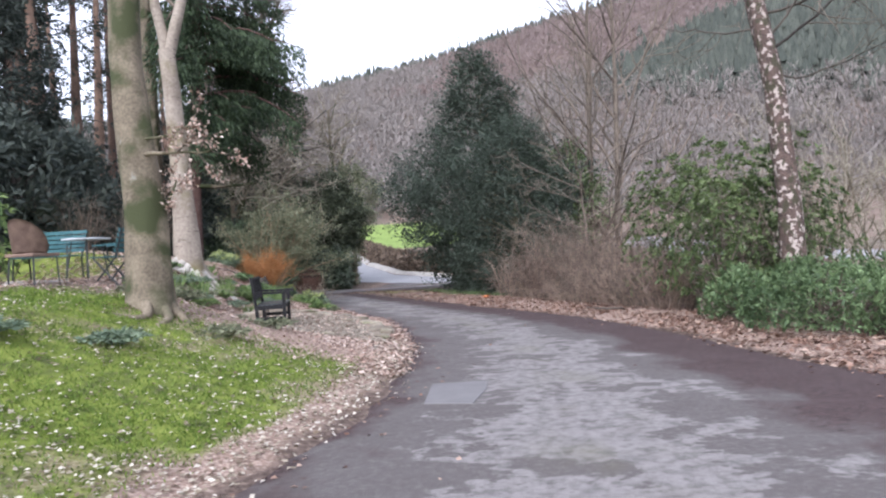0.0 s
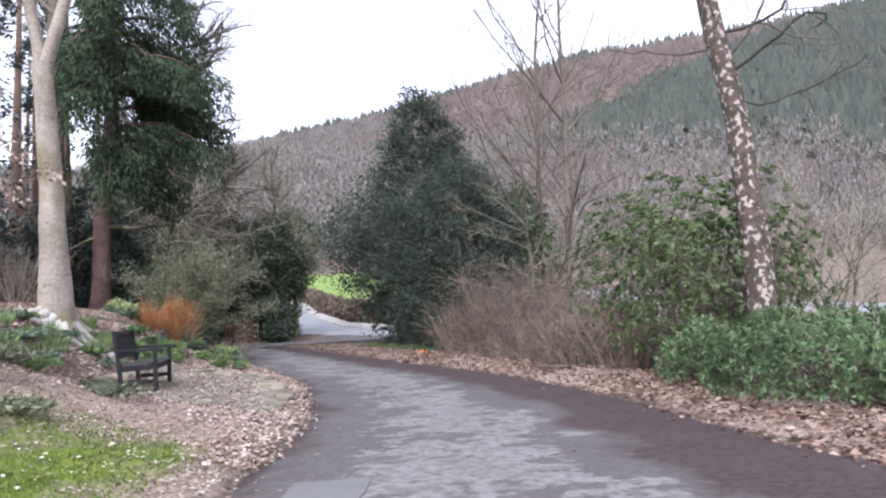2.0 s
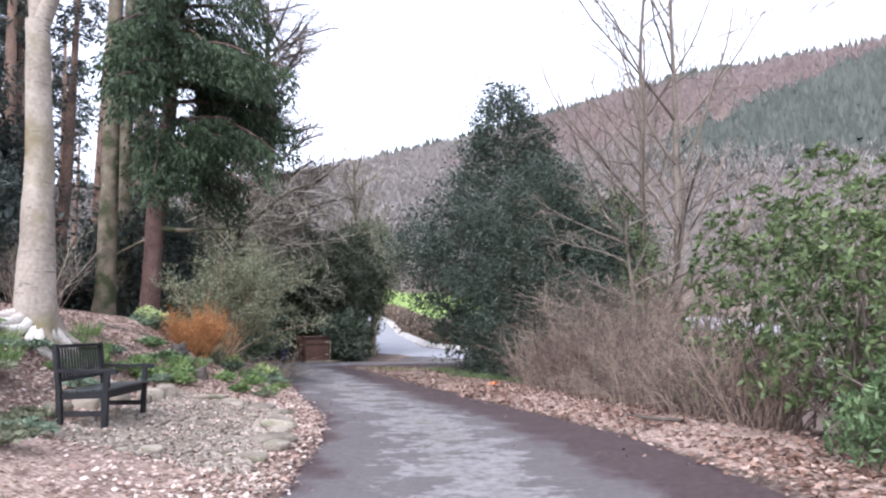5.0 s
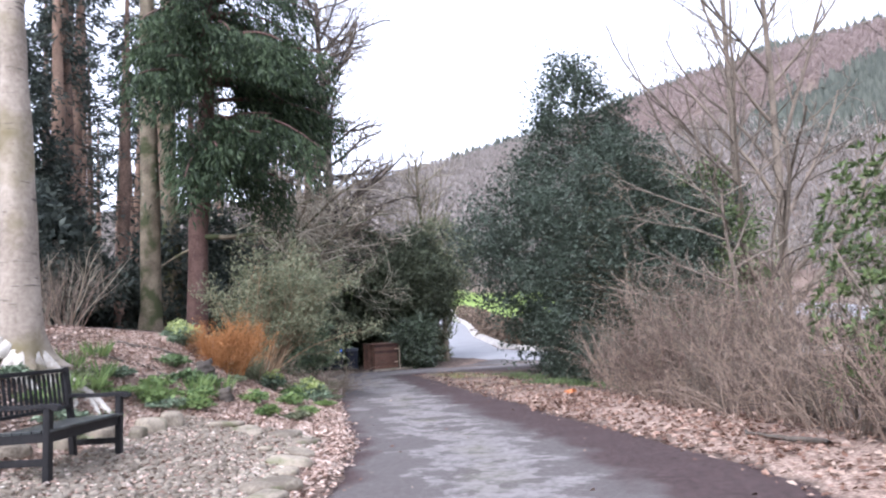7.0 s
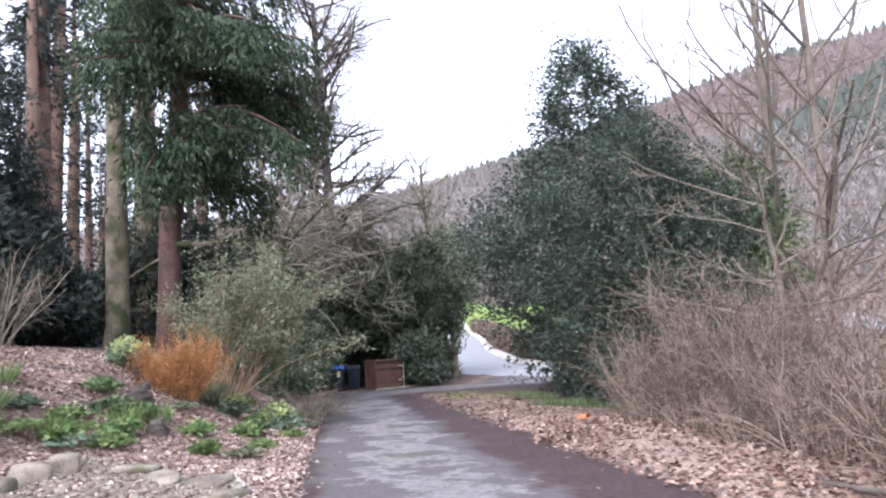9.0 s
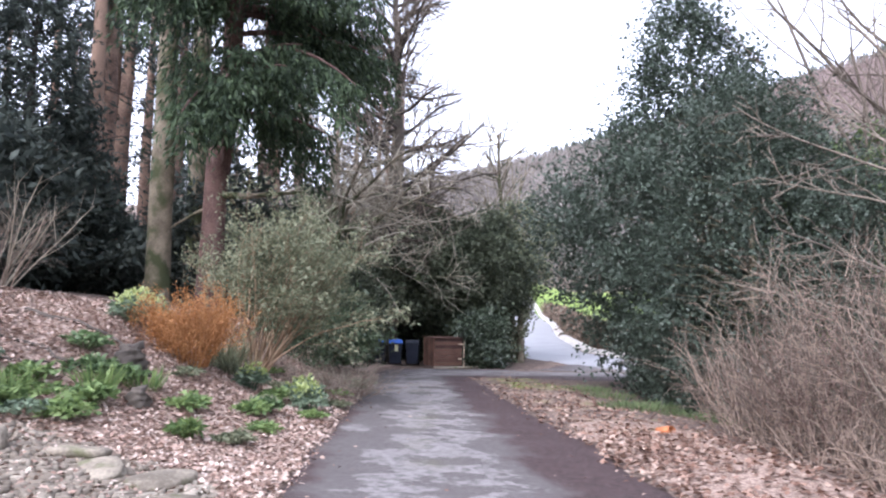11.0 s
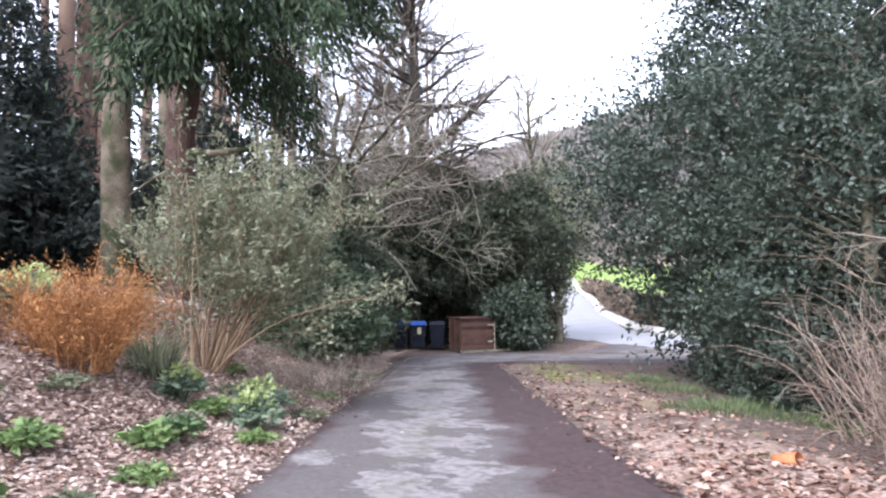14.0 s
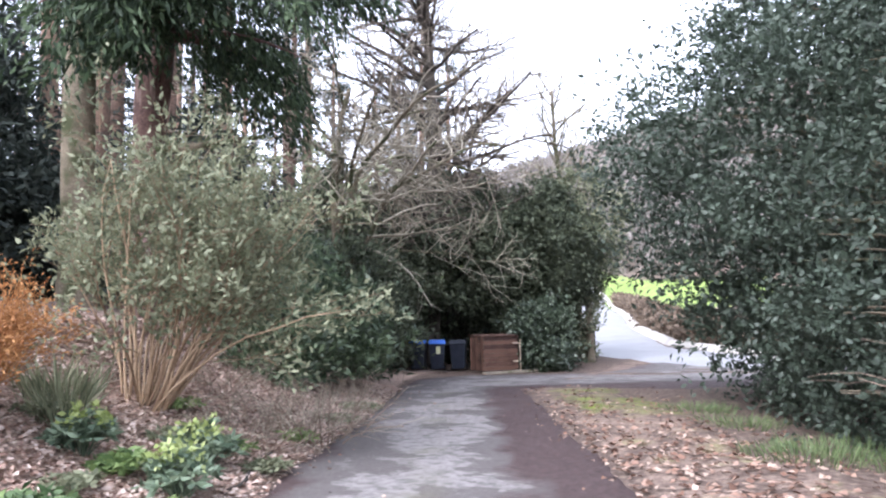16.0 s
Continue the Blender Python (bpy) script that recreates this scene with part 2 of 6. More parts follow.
def box_bm(sx, sy, sz, at=(0, 0, 0), bevel=0.006, rot=None):
    bm = bmesh.new()
    bmesh.ops.create_cube(bm, size=1)
    bmesh.ops.scale(bm, vec=(sx, sy, sz), verts=bm.verts)
    if bevel:
        bmesh.ops.bevel(bm, geom=list(bm.edges), offset=bevel, segments=2, affect="EDGES", profile=0.7)
    if rot is not None:
        bmesh.ops.transform(bm, matrix=rot, verts=bm.verts)
    bmesh.ops.translate(bm, vec=at, verts=bm.verts)
    return bm


def bar(a, b, w, h, bevel=0.005):
    """A squared bar from a to b."""
    a, b = Vector(a), Vector(b)
    bm = bmesh.new()
    bmesh.ops.create_cube(bm, size=1)
    bmesh.ops.scale(bm, vec=(w, h, (b - a).length), verts=bm.verts)
    if bevel:
        bmesh.ops.bevel(bm, geom=list(bm.edges), offset=bevel, segments=2, affect="EDGES")
    turn = (b - a).to_track_quat("Z", "Y").to_matrix().to_4x4()
    bmesh.ops.transform(bm, matrix=Matrix.Translation((a + b) / 2) @ turn, verts=bm.verts)
    return bm


def tube_np(pts, radii, sides=6):
    pts, radii = np.asarray(pts, float), np.asarray(radii, float)
    tan = np.gradient(pts, axis=0)
    tan /= np.linalg.norm(tan, axis=1)[:, None] + 1e-9
    ref = np.where(np.abs(tan[:, 2:3]) > 0.9, np.array([[1.0, 0, 0]]), np.array([[0, 0, 1.0]]))
    ref = np.repeat(ref[len(ref) // 2:len(ref) // 2 + 1], len(pts), axis=0)
    u = np.cross(tan, ref)
    u /= np.linalg.norm(u, axis=1)[:, None] + 1e-9
    v = np.cross(tan, u)
    a = np.linspace(0, 2 * np.pi, sides, endpoint=False)
    ring = pts[:, None, :] + radii[:, None, None] * (np.cos(a)[None, :, None] * u[:, None, :] + np.sin(a)[None, :, None] * v[:, None, :])
    n = len(pts)
    i, j = np.meshgrid(np.arange(n - 1), np.arange(sides), indexing="ij")
    k = (j + 1) % sides
    quads = np.stack([i * sides + j, i * sides + k, (i + 1) * sides + k, (i + 1) * sides + j], -1).reshape(-1, 4)
    return ring.reshape(-1, 3), quads


def join_np(pieces):
    vs, qs, n = [], [], 0
    for v, q in pieces:
        vs.append(v)
        qs.append(q + n)
        n += len(v)
    return (np.concatenate(vs), np.concatenate(qs)) if vs else (np.zeros((0, 3)), np.zeros((0, 4), int))


def unit(v):
    return v / (np.linalg.norm(v, axis=-1, keepdims=True) + 1e-9)


def leaves_np(points, ways, length, width, rng, curl=0.25, spread=0.6):
    """Kite-shaped leaves at points, pointing along ways with some scatter."""
    p = np.asarray(points, float)
    n = len(p)
    d = unit(unit(np.asarray(ways, float)) + spread * rng.normal(size=(n, 3)))
    s = unit(np.cross(d, rng.normal(size=(n, 3))))
    nn = np.cross(d, s)
    ln = (length * rng.uniform(0.6, 1.35, n))[:, None]
    wd = (width * rng.uniform(0.7, 1.3, n))[:, None]
    mid = p + d * ln * 0.45 + nn * ln * curl * 0.3
    v = np.stack([p, mid - s * wd / 2, p + d * ln - nn * ln * curl * 0.3, mid + s * wd / 2], 1).reshape(-1, 3)
    return v, np.arange(4 * n).reshape(-1, 4)


def lump(p, k, seed):
    """A cheap smooth noise in -1..1 over points."""
    r = np.random.RandomState(seed)
    out = np.zeros(len(p))
    for i in range(5):
        w = r.normal(size=3) * k * (1 + 0.5 * i)
        out += np.sin(p @ w + r.uniform(0, 6.28)) / (1 + 0.35 * i)
    return out / 2.6


TWIG_LEAST = [0.004]


def branch(rng, p, d, length, r, level, P, tubes, tips, top=True):
    """Grows one limb and its children. P per level: segments, wander, lift, children, angle, ratio, start."""
    seg, wander, lift, kids, angle, ratio, start = P[level]
    pts, dirs = [np.array(p, float)], []
    d = np.array(d, float)
    for i in range(seg):
        d = d + rng.normal(size=3) * wander + np.array([0, 0, lift])
        d /= np.linalg.norm(d)
        pts.append(pts[-1] + d * length / seg)
        dirs.append(d.copy())
    end = 0.3 if level == 0 else 0.4
    radii = r * np.linspace(1, end, seg + 1)
    tubes.append((level, np.array(pts), radii))
    if level + 1 < len(P):
        for k in range(kids):
            f = start + (1 - start) * (k + rng.uniform(0.2, 0.9)) / kids
            i = min(int(f * seg), seg - 1)
            q = pts[i] + (pts[i + 1] - pts[i]) * (f * seg - i)
            side = unit(np.cross(dirs[i], rng.normal(size=3)))
            a = radians(angle * rng.uniform(0.7, 1.3))
            nd = dirs[i] * math.cos(a) + side * math.sin(a)
            branch(rng, q, nd, length * ratio * rng.uniform(0.65, 1.2) * (1.15 - 0.5 * f), max(min(radii[i] * 0.55, length * ratio * 0.018), TWIG_LEAST[0]), level + 1, P, tubes, tips)
    if level >= len(P) - 2:
        for i in range(1, seg + 1):
            tips.append((pts[i], dirs[i - 1]))


def limbs_np(tubes, levels, sides):
    return join_np([tube_np(p, r, sides[min(l, len(sides) - 1)]) for l, p, r in tubes if l in levels])


def trunk_np(path, radii, sides=14, flare=0.0, roots=5, seed=1, rough=0.04):
    """A trunk along a path, with an uneven girth and a flared foot."""
    path, radii = np.array(path, float), np.array(radii, float)
    t = np.linspace(0, 1, len(path))
    tt = np.concatenate([np.linspace(0, 0.12, 8), np.linspace(0.15, 1, 22)])
    pts = np.stack([np.interp(tt, t, path[:, i]) for i in range(3)], 1)
    rad = np.interp(tt, t, radii)
    v, q = tube_np(pts, rad, sides)
    v = v.reshape(len(tt), sides, 3)
    a = np.linspace(0, 2 * np.pi, sides, endpoint=False)
    for i, f in enumerate(tt):
        k = 1 + flare * math.exp(-f * 30) * (0.6 + 0.6 * np.cos(a * roots + seed)) + rough * np.sin(a * 3 + f * 9 + seed) + rough * np.sin(a * 5 - f * 21)
        v[i] = pts[i] + (v[i] - pts[i]) * k[:, None]
    return v.reshape(-1, 3), q


# ---- the lie of the land ----
LEFT_Y = [-30, 0, 4.6, 6.5, 8.9, 11.6, 14.5, 16.2, 17.8, 20, 24, 27.3, 30.5, 34, 37, 60]
LEFT_X = [-2.6, -2.3, -1.45, -0.9, -0.55, -0.5, -1.0, -1.4, -2.1, -2.95, -4.45, -5.7, -7.0, -8.6, -9.6, -12]
RIGHT_Y = [-30, 0, 7.2, 9, 11.4, 14.7, 16.8, 18.8, 21, 24.2, 28.7, 31.1, 33]
RIGHT_X = [5.8, 5.4, 4.6, 4.2, 3.85, 3.0, 2.05, 1.05, 0.1, -1.35, -3.35, -4.3, -4.6]
LANE = [(26, 31), (14, 33), (7, 38.0), (-0.6, 43.2), (-5.5, 49.7), (-9.4, 63.3), (-13.0, 80.7), (-18.4, 99.8), (-28.1, 123.2)]
AZ = [-180, -120, -60, -30, -20, -15, -8, 0, 10, 16, 24, 40, 60, 90, 130, 180]
ELEV = [5, 6, 8, 9.5, 10.8, 12.0, 13.3, 14.9, 17.2, 18.0, 18.3, 18.2, 16, 11, 6, 5]


def sstep(a, b, x):
    t = np.clip((x - a) / (b - a), 0, 1)
    return t * t * (3 - 2 * t)


def left_gap(x, y):
    return (np.interp(y, LEFT_Y, LEFT_X) - x) * 0.9


def height(x, y):
    x, y = np.asarray(x, float), np.asarray(y, float)
    d = left_gap(x, y)
    near = np.interp(d, [0, 0.4, 1, 2, 3.3, 5, 9, 40], [0, 0.05, 0.22, 0.58, 1.13, 1.38, 1.40, 1.8])
    mid = np.interp(d, [0, 0.4, 1, 2.0, 2.9, 3.3, 4.5, 6, 15, 60], [0, 0.04, 0.14, 0.29, 0.38, 0.75, 1.65, 1.95, 2.5, 4.0])
    far = np.interp(d, [0, 0.5, 1.2, 2, 3, 5, 15, 60], [0, 0.12, 0.34, 0.75, 1.5, 1.9, 2.8, 4.5])
    w1, w2 = sstep(10, 12.3, y - 3.2 * sstep(3.8, 4.8, d)), sstep(15, 20, y)
    bank = (near * (1 - w1) + mid * w1) * (1 - w2) + far * w2
    bank = bank * (1 - 0.93 * sstep(28, 36, y) * (1 - sstep(12, 24, -x)))
    e = x - np.interp(y, RIGHT_Y, RIGHT_X)
    right = np.interp(e, [0, 0.5, 1.5, 3, 8, 25, 60], [0, 0.05, 0.08, -0.05, -0.9, -2.2, -2.5]) * (1 - sstep(27, 33, y))
    base = np.interp(y, [-300, 0, 28, 40, 45, 49.7, 63.3, 80.7, 99.8, 123, 200, 400], [0, 0, 0, -0.22, -0.1, 0.1, 0.85, 1.95, 3.3, 5.2, 12, 20])
    base = base * (1 - sstep(12, 34, x)) + -2.2 * sstep(12, 34, x) * sstep(0, 40, y)
    z = base + np.where(d > 0, bank, 0) + np.where(e > 0, right, 0)
    r, az = np.hypot(x, y), np.degrees(np.arctan2(x, y))
    top = np.tan(np.radians(np.interp(az, AZ, ELEV))) * 330
    rise = sstep(95, 345, r) ** 0.9
    return z * (1 - sstep(120, 260, r)) + top * rise - 30 * sstep(345, 700, r)


def ground_z(x, y):
    return float(height(x, y))


# ---- ground ----
def ground_material():
    m = bpy.data.materials.new("woodland_ground")
    m.use_nodes = True
    n, l = m.node_tree.nodes, m.node_tree.links
    b = n["Principled BSDF"]
    pos = n.new("ShaderNodeNewGeometry").outputs["Position"]

    def noise_at(scale, detail=5.0):
        t = n.new("ShaderNodeTexNoise")
        t.inputs["Scale"].default_value, t.inputs["Detail"].default_value = scale, detail
        l.new(pos, t.inputs["Vector"])
        return t.outputs["Fac"]

    def ramp(src, stops):
        r = n.new("ShaderNodeValToRGB")
        els = r.color_ramp.elements
        while len(els) < len(stops):
            els.new(0.5)
        for e, (p, c) in zip(els, stops):
            e.position, e.color = p, (*c, 1)
        l.new(src, r.inputs[0])
        return r.outputs[0]

    def blend(fac, a, c):
        mx = n.new("ShaderNodeMix")
        mx.data_type = "RGBA"
        l.new(fac, mx.inputs["Factor"])
        l.new(a, mx.inputs["A"])
        l.new(c, mx.inputs["B"])
        return mx.outputs["Result"]

    def zone(name, noise_src, soft=0.35):
        at = n.new("ShaderNodeAttribute")
        at.attribute_name = name
        s = n.new("ShaderNodeMath")
        s.operation = "ADD"
        l.new(at.outputs["Fac"], s.inputs[0])
        l.new(noise_src, s.inputs[1])
        mr = n.new("ShaderNodeMapRange")
        mr.inputs[1].default_value, mr.inputs[2].default_value = 1.0 - soft / 2, 1.0 + soft / 2
        l.new(s.outputs[0], mr.inputs[0])
        return mr.outputs[0]

    soil = ramp(noise_at(14), [(0.3, (0.06, 0.043, 0.036)), (0.5, (0.115, 0.085, 0.07)), (0.68, (0.20, 0.155, 0.125))])
    litter = ramp(noise_at(26), [(0.32, (0.165, 0.115, 0.09)), (0.5, (0.29, 0.212, 0.17)), (0.66, (0.42, 0.335, 0.28))])
    lawn = ramp(noise_at(5), [(0.3, (0.07, 0.085, 0.03)), (0.5, (0.13, 0.165, 0.032)), (0.7, (0.19, 0.23, 0.05))])
    chips = ramp(noise_at(30), [(0.3, (0.11, 0.095, 0.07)), (0.5, (0.24, 0.21, 0.165)), (0.68, (0.40, 0.36, 0.30))])
    wood = ramp(noise_at(0.03), [(0.35, (0.13, 0.10, 0.085)), (0.5, (0.20, 0.15, 0.125)), (0.65, (0.10, 0.10, 0.075))])
    field = ramp(noise_at(0.5), [(0.3, (0.15, 0.21, 0.06)), (0.7, (0.22, 0.30, 0.09))])
    grain = noise_at(2.2)
    col = blend(zone("litter", grain), soil, litter)
    col = blend(zone("chips", grain), col, chips)
    col = blend(zone("lawn", grain), col, lawn)
    col = blend(zone("hill", grain), col, wood)
    col = blend(zone("field", grain), col, field)
    l.new(col, b.inputs["Base Color"])
    b.inputs["Roughness"].default_value = 0.95
    b.inputs["Specular IOR Level"].default_value = 0.15
    bp = n.new("ShaderNodeBump")
    bp.inputs["Strength"].default_value, bp.inputs["Distance"].default_value = 0.7, 0.05
    l.new(noise_at(18, 6), bp.inputs["Height"])
    l.new(bp.outputs[0], b.inputs["Normal"])
    return m


def lawn_zone(x, y):
    d = left_gap(x, y)
    return sstep(0.38, 0.7, d) * (1 - sstep(4.5, 5.0, d) * sstep(7.0, 8.0, y)) * (1 - sstep(9.0, 10.6, y + 0.25 * np.maximum(0, 3.2 - d)))


def chip_zone(x, y):
    d = left_gap(x, y)
    return sstep(0.3, 0.5, d) * (1 - sstep(2.3, 2.8, d)) * sstep(11.2, 12.2, y) * (1 - sstep(16.2, 17.0, y))


def build_ground():
    xs = np.concatenate([-np.geomspace(1500, 30, 46), np.arange(-29, -13, 0.8), np.arange(-13, 10, 0.22), np.arange(10, 30, 0.9), np.geomspace(31, 1500, 46)])
    ys = np.concatenate([-np.geomspace(1500, 12, 30), np.arange(-11, 2, 0.8), np.arange(2, 42, 0.22), np.arange(42, 130, 2.0), np.geomspace(132, 1500, 40)])
    X, Y = np.meshgrid(xs, ys)
    Z = height(X, Y)
    p = np.stack([X, Y, Z], -1).reshape(-1, 3)
    rough = lump(p * [1, 1, 0], 1.6, 5) * 0.03 + lump(p * [1, 1, 0], 5.0, 6) * 0.015
    off = (left_gap(p[:, 0], p[:, 1]) > 0.1) | (p[:, 0] > np.interp(p[:, 1], RIGHT_Y, RIGHT_X) + 0.1)
    p[:, 2] += np.where(off, rough, -0.03)
    ny, nx = X.shape
    i, j = np.meshgrid(np.arange(ny - 1), np.arange(nx - 1), indexing="ij")
    q = np.stack([i * nx + j, i * nx + j + 1, (i + 1) * nx + j + 1, (i + 1) * nx + j], -1).reshape(-1, 4)
    me = mesh_np("ground", p, q, smooth=True)
    x, y = p[:, 0], p[:, 1]
    d, e, r = left_gap(x, y), x - np.interp(y, RIGHT_Y, RIGHT_X), np.hypot(x, y)
    zones = {
        "lawn": (0.80 + 0.28 * lump(p * [1, 1, 0], 1.3, 17) - 0.5 * np.exp(-((x + 2.5) ** 2 + 1.5 * (y - 9.0) ** 2) / 1.3)) * np.maximum(np.maximum(lawn_zone(x, y), sstep(4.9, 5.4, d) * sstep(12.6, 13.2, y) * (1 - sstep(17, 18, y)) * (1 - sstep(9, 11, d))), 0.6 * sstep(0.2, 0.5, e) * (1 - sstep(1.8, 2.6, e)) * (0.6 * sstep(20.0, 22, y) + 0.4 * sstep(26.0, 28, y)) * (1 - sstep(31.5, 33, y))) * 0.95,
        "chips": chip_zone(x, y) * 0.9,
        "litter": np.maximum(sstep(-0.1, 0.3, d) * (1 - sstep(2, 6, d)) * (0.72 + 0.2 * sstep(16, 18, y)), sstep(0.0, 0.25, e) * (1 - sstep(1.4, 2.4, e)) * 0.95 * (1 - 0.55 * sstep(20.5, 23, y))),
        "hill": sstep(60, 110, r) * 1.2,
        "field": sstep(88, 94, y - 0.35 * x) * (1 - sstep(112, 118, y)) * (1 - sstep(-2, 6, x)) * sstep(-60, -50, x) * 1.3,
    }
    for name, val in zones.items():
        at = me.attributes.new(name, "FLOAT", "POINT")
        at.data.foreach_set("value", np.asarray(val, dtype=np.float32))
    me.materials.append(ground_material())
    return tagged(new("ground", me), "wooded ground with moss lawn, leaf litter and far hillside", "ground", kind="structure")


ground = build_ground()


# ---- drive and lane ----
def drive_material():
    m = bpy.data.materials.new("patched_old_asphalt")
    m.use_nodes = True
    n, l = m.node_tree.nodes, m.node_tree.links
    b = n["Principled BSDF"]
    pos = n.new("ShaderNodeNewGeometry").outputs["Position"]
    uv = n.new("ShaderNodeUVMap").outputs[0]
    sep = n.new("ShaderNodeSeparateXYZ")
    l.new(uv, sep.inputs[0])

    def noise_at(scale, detail=5.0, stretch=None, rough=0.5):
        t = n.new("ShaderNodeTexNoise")
        t.inputs["Scale"].default_value, t.inputs["Detail"].default_value, t.inputs["Roughness"].default_value = scale, detail, rough
        if stretch:
            mp = n.new("ShaderNodeMapping")
            mp.inputs["Scale"].default_value = stretch
            l.new(pos, mp.inputs["Vector"])
            l.new(mp.outputs[0], t.inputs["Vector"])
        else:
            l.new(pos, t.inputs["Vector"])
        return t.outputs["Fac"]

    def step(src, lo, hi):
        r = n.new("ShaderNodeMapRange")
        r.inputs[1].default_value, r.inputs[2].default_value = lo, hi
        l.new(src, r.inputs[0])
        return r.outputs[0]

    def blend(fac, a, c):
        mx = n.new("ShaderNodeMix")
        mx.data_type = "RGBA"
        l.new(fac, mx.inputs["Factor"])
        for sock, val in (("A", a), ("B", c)):
            if isinstance(val, tuple):
                mx.inputs[sock].default_value = (*val, 1)
            else:
                l.new(val, mx.inputs[sock])
        return mx.outputs["Result"]

    def op(kind, a, c):
        t = n.new("ShaderNodeMath")
        t.operation = kind
        for i, val in enumerate((a, c)):
            if isinstance(val, (int, float)):
                t.inputs[i].default_value = val
            else:
                l.new(val, t.inputs[i])
        return t.outputs[0]

    base = blend(noise_at(90, 2), (0.074, 0.066, 0.064), (0.124, 0.111, 0.107))
    worn = blend(noise_at(60, 3), (0.170, 0.159, 0.153), (0.265, 0.250, 0.241))
    # worn pale surfacing survives along the middle of the drive in ragged sheets
    mid = op("SUBTRACT", 1.0, op("MULTIPLY", op("ABSOLUTE", op("SUBTRACT", sep.outputs["X"], 0.40), 0), 2.6))
    broad = noise_at(0.8, 8, (1.0, 1.5, 1.0), 0.66)
    chips = noise_at(2.6, 8, (1.0, 1.9, 1.0), 0.62)
    sheet = op("ADD", op("ADD", op("MULTIPLY", broad, 1.0), op("MULTIPLY", chips, 0.20)), op("MULTIPLY", mid, 0.36))
    holes = step(noise_at(1.0, 9, (1.0, 1.2, 1.0), 0.6), 0.545, 0.57)
    worn2 = blend(step(noise_at(5.5, 7), 0.46, 0.70), worn, (0.125, 0.118, 0.114))
    col = blend(holes, blend(step(sheet, 0.77, 0.80), base, worn2), base)
    col = blend(op("MULTIPLY", step(noise_at(2.3, 7, (1, 1, 1), 0.6), 0.55, 0.68), 0.4), col, (0.085, 0.072, 0.068))
    blot = noise_at(11, 9, None, 0.7)
    col = blend(op("MULTIPLY", step(blot, 0.44, 0.64), 0.5), col, (0.072, 0.062, 0.058))
    col = blend(op("MULTIPLY", step(noise_at(19, 9, None, 0.7), 0.50, 0.66), 0.35), col, (0.20, 0.19, 0.175))
    moss = blend(step(noise_at(14, 8, None, 0.7), 0.36, 0.62), (0.032, 0.021, 0.021), (0.074, 0.049, 0.047))
    side = op("SUBTRACT", sep.outputs["X"], 0.37)
    edge = op("MULTIPLY", op("ABSOLUTE", side, 0), 2.0)
    rim = op("ADD", edge, op("MULTIPLY", op("SUBTRACT", noise_at(1.3, 7, None, 0.6), 0.5), 0.8))
    col = blend(step(rim, 0.56, 0.72), col, moss)
    green = op("MULTIPLY", step(mid, 0.70, 1.0), step(noise_at(1.1, 6), 0.48, 0.66))
    col = blend(op("MULTIPLY", green, 0.45), col, (0.12, 0.115, 0.068))
    grit = step(noise_at(240, 1), 0.62, 0.70)
    col = blend(op("MULTIPLY", grit, 0.35), col, (0.26, 0.25, 0.24))
    l.new(col, b.inputs["Base Color"])
    rg = n.new("ShaderNodeMapRange")
    rg.inputs[3].default_value, rg.inputs[4].default_value = 0.6, 0.85
    l.new(noise_at(1.5), rg.inputs[0])
    l.new(rg.outputs[0], b.inputs["Roughness"])
    b.inputs["Specular IOR Level"].default_value = 0.2
    bp = n.new("ShaderNodeBump")
    bp.inputs["Strength"].default_value, bp.inputs["Distance"].default_value = 0.5, 0.012
    l.new(op("ADD", noise_at(70, 3), op("MULTIPLY", step(sheet, 0.79, 0.85), 0.6)), bp.inputs["Height"])
    l.new(bp.outputs[0], b.inputs["Normal"])
    return m


def ribbon(name, left, right, material, lift, cols, wobble=0.0):
    """A road surface between two edge lines, lying on the land."""
    left, right = np.array(left, float), np.array(right, float)
    nrow = len(left)
    u = np.linspace(0, 1, cols)
    xy = left[:, None, :] * (1 - u)[None, :, None] + right[:, None, :] * u[None, :, None]
    xy = xy.reshape(-1, 2)
    edge = np.tile(np.where((u == 0) | (u == 1), 1.0, 0.0), nrow)
    xy[:, 0] += edge * wobble * lump(np.column_stack([xy, 0 * xy[:, 0]]), 3.0, 9)
    z = height(xy[:, 0], xy[:, 1]) + lift - edge * (lift + 0.03)
    i, j = np.meshgrid(np.arange(nrow - 1), np.arange(cols - 1), indexing="ij")
    q = np.stack([i * cols + j, i * cols + j + 1, (i + 1) * cols + j + 1, (i + 1) * cols + j], -1).reshape(-1, 4)
    me = mesh_np(name, np.column_stack([xy, z]), q, smooth=True)
    uvs = np.column_stack([np.tile(u, nrow), np.repeat(np.arange(nrow) * 0.05, cols)])
    lay = me.uv_layers.new(name="UVMap")
    idx = np.empty(len(me.loops), dtype=np.int32)
    me.loops.foreach_get("vertex_index", idx)
    lay.data.foreach_set("uv", uvs[idx].astype(np.float32).ravel())
    me.materials.append(material)
    return new(name, me)


